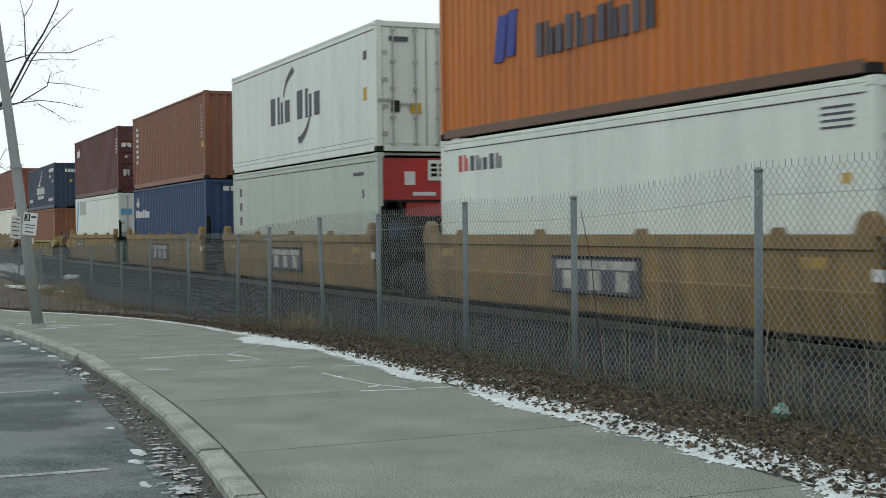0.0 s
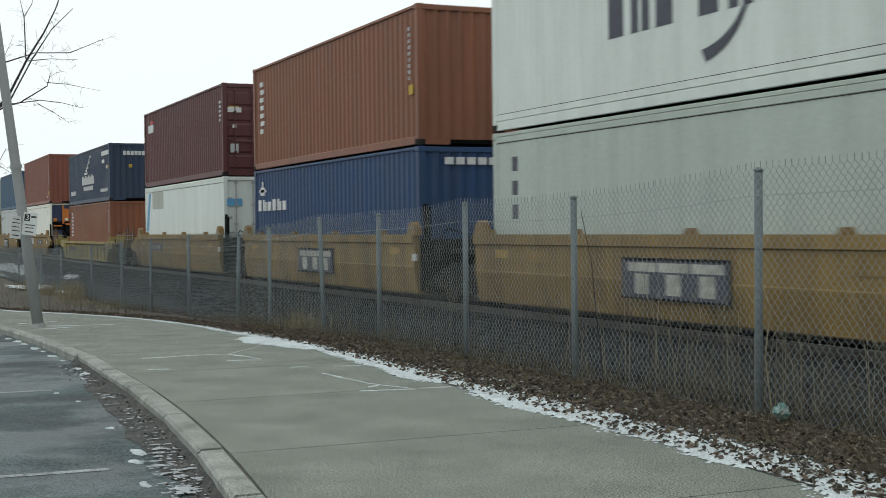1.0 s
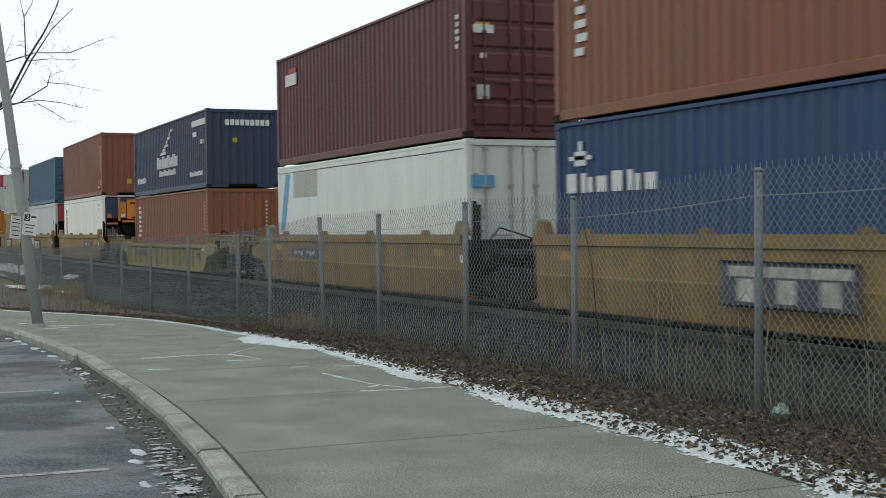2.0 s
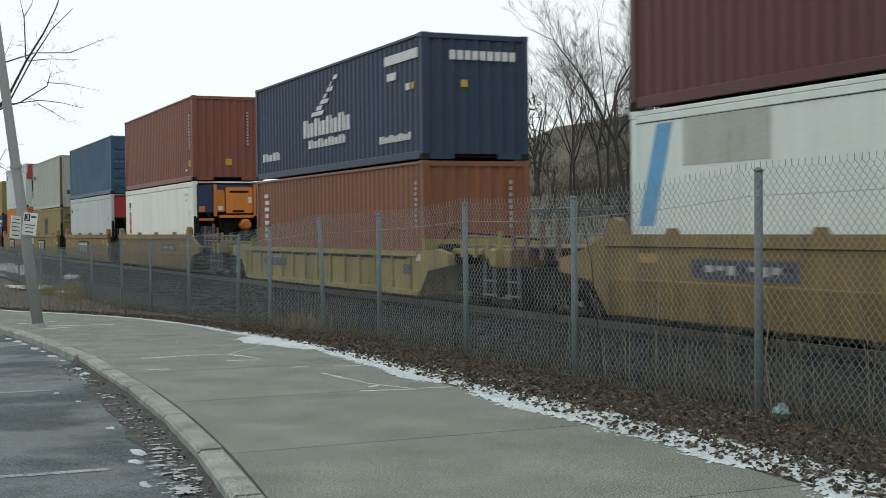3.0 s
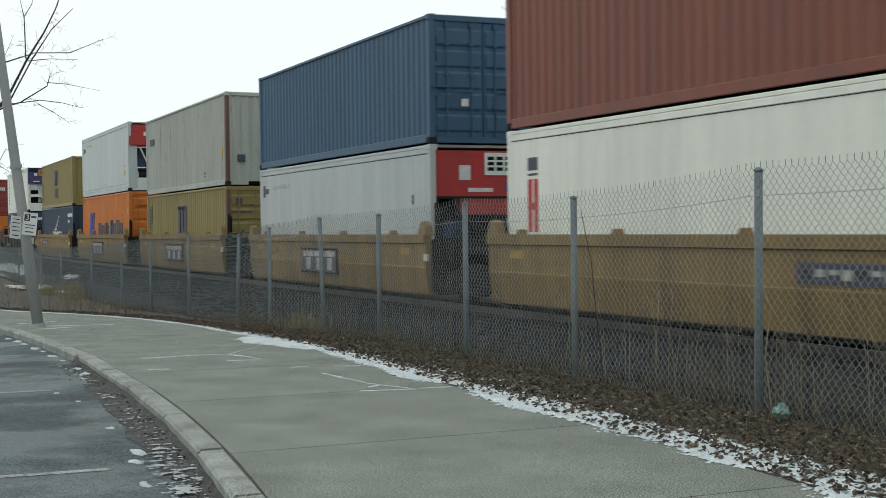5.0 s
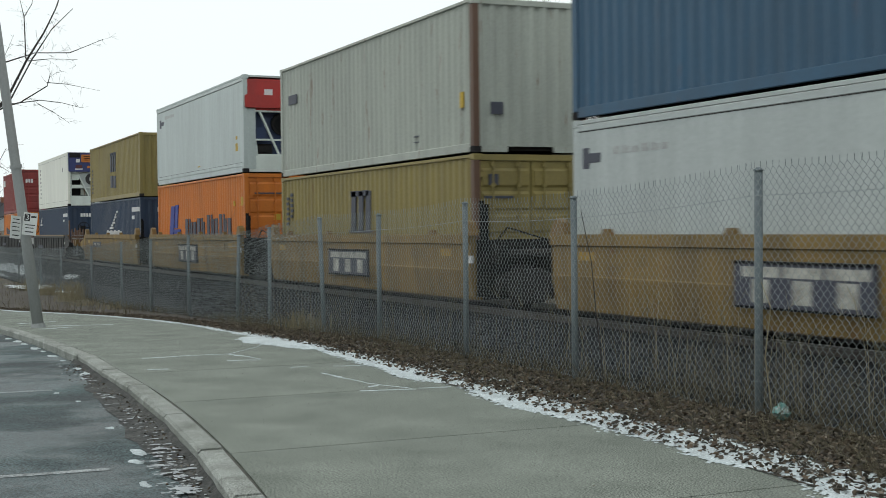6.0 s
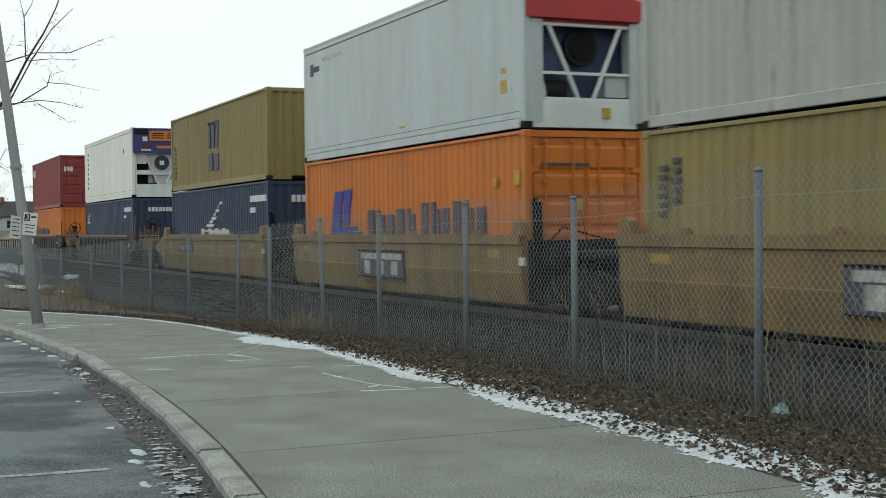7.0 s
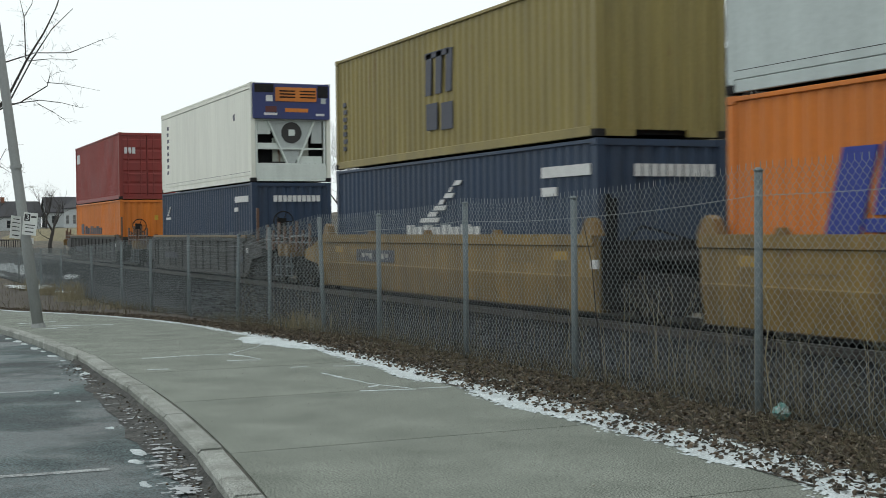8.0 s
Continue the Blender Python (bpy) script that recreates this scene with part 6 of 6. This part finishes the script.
def pine(x, y, z, h, seed):
    root = thing("pine_tree", "dark ragged pine on the hill", "tree", pose(x, y, z))
    r = random.Random(seed)
    part("trunk", Shape().tube([(0, 0, -0.4), (0.1, 0, h * 0.5), (0, 0, h)], [0.25, 0.16, 0.04], 8, False), P["bark"], root)
    s = Shape()
    for _ in range(1400):
        t = r.uniform(0.22, 1.0)
        a = r.uniform(0, 6.283)
        a = round(a * 1.6 + t * 7) / 1.6 - t * 4.4 + r.gauss(0, 0.16)
        w = (1.08 - t) ** 0.7 * h * 0.43 * (0.7 + 0.3 * math.sin(t * 30 + a * 2))
        q = w * r.random() ** 0.5
        c = Vector((q * math.cos(a), q * math.sin(a), t * h + 0.12 * q))
        m = pose(*c, r.uniform(0, 360), r.uniform(0, 360), r.uniform(0, 360))
        k = r.uniform(0.15, 0.34)
        s.add([m @ Vector(v) for v in ((-k, 0, 0), (0, k * 0.25, k * 0.1), (k, 0, 0), (0, -k * 0.25, 0.1 * k))], [(0, 1, 2), (0, 2, 3)])
    part("crown", s, P["needle"], root)


for k, (x, y, h) in enumerate(((-71.5, 35.4, 11), (-86, 43.0, 12))):
    pine(x, y, at(x, y), h, 5 + k)
pine(-88.6, 37.0, at(-88.6, 37.0), 8.5, 9)
pine(-140, 94, at(-140, 94), 12, 1)
pine(-146, 92, at(-146, 92), 10, 2)


# ---------------------------------------------------------------- buildings
def window_on(wall, x, y, z, w, h, nx, ny):
    """A window proud of the wall that faces (nx, ny)."""
    t = Vector((-ny, nx, 0))
    n = Vector((nx, ny, 0))
    m = Matrix(((t.x, n.x, 0, x), (t.y, n.y, 0, y), (0, 0, 1, z), (0, 0, 0, 1)))

    def local(a0, a1, b0, b1, c0, c1):
        s = Shape().box(a0, a1, b0, b1, c0, c1)
        s.v = [tuple(m @ Vector(v)) for v in s.v]
        return s
    win = part("window", local(-w / 2 - 0.07, w / 2 + 0.07, -0.02, 0.06, -0.07, h + 0.07), P["siding"], wall)
    part("pane", local(-w / 2, w / 2, 0.06, 0.075, 0, h / 2 - 0.03), P["glass"], win)
    part("pane", local(-w / 2, w / 2, 0.06, 0.075, h / 2 + 0.03, h), P["glass"], win)


def house(x, y, w, d, h, roof, rise, mat, turn, label, floors=2, cols=3, sunk=0.3):
    """Built round its own middle, front towards -y."""
    root = thing("house", label, "house", pose(x, y, at(x, y) - sunk, 0, 0, turn), "houses")
    body = part("wall", Shape().box(-w / 2, w / 2, -d / 2, d / 2, 0, h), mat, root)
    o = 0.35
    if roof == "gable":
        rf = Shape().prism([(-d / 2 - o, h - 0.1), (0, h + rise), (d / 2 + o, h - 0.1), (d / 2 + o, h - 0.3), (0, h + rise - 0.25), (-d / 2 - o, h - 0.3)], -w / 2 - o, w / 2 + o)
        part("gable", Shape().prism([(-d / 2, h), (d / 2, h), (0, h + rise - 0.3)], -w / 2, w / 2), mat, root)
    elif roof == "hip":
        rf = Shape().add([(-w / 2 - o, -d / 2 - o, h), (w / 2 + o, -d / 2 - o, h), (w / 2 + o, d / 2 + o, h), (-w / 2 - o, d / 2 + o, h), (-w * 0.1, 0, h + rise), (w * 0.1, 0, h + rise)], [(0, 1, 5, 4), (1, 2, 5), (2, 3, 4, 5), (3, 0, 4), (0, 3, 2, 1)])
    else:
        k = 0.8
        rf = Shape().add([(-w / 2 - o, -d / 2 - o, h), (w / 2 + o, -d / 2 - o, h), (w / 2 + o, d / 2 + o, h), (-w / 2 - o, d / 2 + o, h), (-w / 2 + k, -d / 2 + k, h + rise), (w / 2 - k, -d / 2 + k, h + rise), (w / 2 - k, d / 2 - k, h + rise), (-w / 2 + k, d / 2 - k, h + rise)],
                         [(0, 1, 5, 4), (1, 2, 6, 5), (2, 3, 7, 6), (3, 0, 4, 7), (4, 5, 6, 7), (0, 3, 2, 1)])
    rp = part("roof", rf, P["shingle"], root)
    part("chimney", Shape().box(w * 0.2, w * 0.2 + 0.8, -0.4, 0.4, h, h + rise + 0.9, 0.02), P["terracotta"], rp)
    for f in range(floors):
        z = 0.9 + f * h / floors
        for c in range(cols):
            window_on(body, -w / 2 + w * (c + 0.5) / cols, -d / 2, z, 0.95, 1.5, 0, -1)
        for c in range(2):
            window_on(body, w / 2, -d / 2 + d * (c + 0.5) / 2, z, 0.9, 1.5, 1, 0)
            window_on(body, -w / 2, -d / 2 + d * (c + 0.5) / 2, z, 0.9, 1.5, -1, 0)
    if roof == "mansard":
        for c in range(cols):
            window_on(body, -w / 2 + w * (c + 0.5) / cols, -d / 2 - 0.1, h + 0.5, 0.9, 1.3, 0, -1)
    return root


house(-164, 122.5, 13, 11, 6.4, "mansard", 3.2, P["siding"], 52, "weathered pale house with dark mansard roof on the hill", 2, 4, 2.6)
house(-154, 127, 9, 9, 7.4, "hip", 3.4, P["siding_tan"], 52, "tall tan house with a pointed roof among trees", 2, 2, 2.6)
house(-147, 129, 5, 6.5, 4.0, "gable", 2.6, P["siding"], -38, "pale gabled house on the hill", 2, 3, 2.6)
for k, (x, y, w) in enumerate(((-300, 24, 26), (-298, 47, 18), (-296, 63, 14), (-262, 43, 10))):
    house(x, y, w if k < 3 else 8, 9, 3.4 if k < 3 else 4.0, "gable", 3.2, P["siding_far"], 90 if k < 3 else 20, "pale low house with dark roof far down the line", 1, 6 if k < 2 else 3)

# ---------------------------------------------------------------- road behind the track: guard rail, lamps, wall
guard = thing("guard_rail", "grey steel guard rail on posts beside the far road", "guard rail")
GY = 40.0
for k in range(26):
    x = -86 + 2.0 * k * 1.9
    part("post", Shape().box(x - 0.08, x + 0.08, GY + 0.05, GY + 0.2, at(x, GY) - 0.3, at(x, GY) + 0.72), P["galv"], guard)
s = Shape()
pr = [(0.0, 0.42), (-0.06, 0.48), (-0.06, 0.52), (0.0, 0.57), (-0.06, 0.62), (-0.06, 0.67), (0.0, 0.73), (0.03, 0.73), (0.03, 0.42)]
xs = [-90 + 4.0 * k for k in range(26)]
for x in xs:
    s.v += [(x, GY + a, at(-50, GY) + b) for a, b in pr]
m = len(pr)
s.f = [(i * m + k, (i + 1) * m + k, (i + 1) * m + (k + 1) % m, i * m + (k + 1) % m) for i in range(len(xs) - 1) for k in range(m)]
part("beam", s, P["galv"], guard)
# retaining wall of the upper street
s = Shape().box(-112, 20, 75.4, 76.0, 2.5, 6.9)
for k in range(24):
    s.box(-112 + 5.5 * k, -111.6 + 5.5 * k, 75.25, 75.4, 2.5, 6.9)
setting("retaining_wall", s, P["wallgrey"], "long grey concrete retaining wall below the hill", "wall")


def street_lamp(x, y, h, reach, turn, z=None):
    root = thing("street_lamp", "grey steel street lamp with a curved arm", "street lamp", pose(x, y, at(x, y) if z is None else z, 0, 0, turn), "street lamps")
    part("pole", Shape().tube([(0, 0, -0.2), (0, 0, h * 0.5), (0, 0, h)], [0.11, 0.09, 0.06], 8), P["galv"], root)
    part("arm", Shape().tube([(0, 0, h - 0.5), (reach * 0.3, 0, h + 0.1), (reach * 0.7, 0, h + 0.35), (reach, 0, h + 0.35)], [0.045, 0.04, 0.035, 0.03], 6), P["galv"], root)
    part("lamp_head", Shape().tube([(reach - 0.1, 0, h + 0.35), (reach + 0.25, 0, h + 0.36), (reach + 0.65, 0, h + 0.32)], [0.05, 0.14, 0.06], 8), P["sign"], root)


street_lamp(-100.6, 65.5, 6.2, 1.8, 130)
street_lamp(-99.0, 64.6, 3.8, 1.6, 130)
street_lamp(-97.2, 65.2, 3.6, 1.6, -30)
street_lamp(-180, 20, 6.5, 1.6, 40)
for k, (x, y, h) in enumerate(((-119, 15.6, 5.5), (-240, 31, 9), (-230, 22, 8), (-250, 52, 9))):
    bare_tree(x, y, at(x, y), h, 0.16, 300 + k, 3, 4, "small bare tree far down the line")
# posts and a low dark barrier by the far track
s = Shape()
for i in range(31):
    x = -210 + 4.2 * i
    for j in range(9):
        s.v.append((x, 15.2 + 2.2 * j, -0.4 + (2.5 + 0.3 * noise.noise((x * 0.05, j, 2))) * smooth_step(0, 5, j) * smooth_step(-84, -100, x)))
s.f = [(i * 9 + j, (i + 1) * 9 + j, (i + 1) * 9 + j + 1, i * 9 + j + 1) for i in range(30) for j in range(8)]
setting("grass_bank", s, P["grass"], "low bank of dead tan grass far down the line", "ground", True)
marker = thing("track_marker", "white marker board on a thin post by the track", "marker", pose(-79.4, 9.2, -0.5))
part("post", Shape().box(-0.03, 0.03, -0.03, 0.03, 0, 1.5), P["galv"], marker)
part("board", Shape().box(0.03, 0.05, -0.3, 0.3, 1.4, 1.75), P["sign"], marker)
barrier = thing("barrier", "low dark barrier of upright bars beside the line", "barrier", pose(-140, 14.5, -0.4))
for k in range(14):
    part("bar", Shape().box(-0.03, 0.03, -1.5 + 0.22 * k, -1.43 + 0.22 * k, 0.0, 1.2), P["under"], barrier)
part("rail", Shape().box(-0.04, 0.04, -1.55, 1.55, 1.18, 1.28), P["under"], barrier)


def motions():
    for ob, x, y, z in moving:
        walk(ob, [(t, pose(x + SPEED * t, y, z)) for t in (0.0, 2.0, 4.0, 6.0, 8.0)])
    turn = math.degrees(SPEED / FPS / 0.42)     # of a wheel in one thirtieth of a second
    for ws, x in wheels:
        walk(ws, [(k / FPS, pose(x, 0, 0.42) @ Matrix.Rotation(radians(turn * k), 4, "Y")) for k in range(8 * FPS + 1)])


motions()
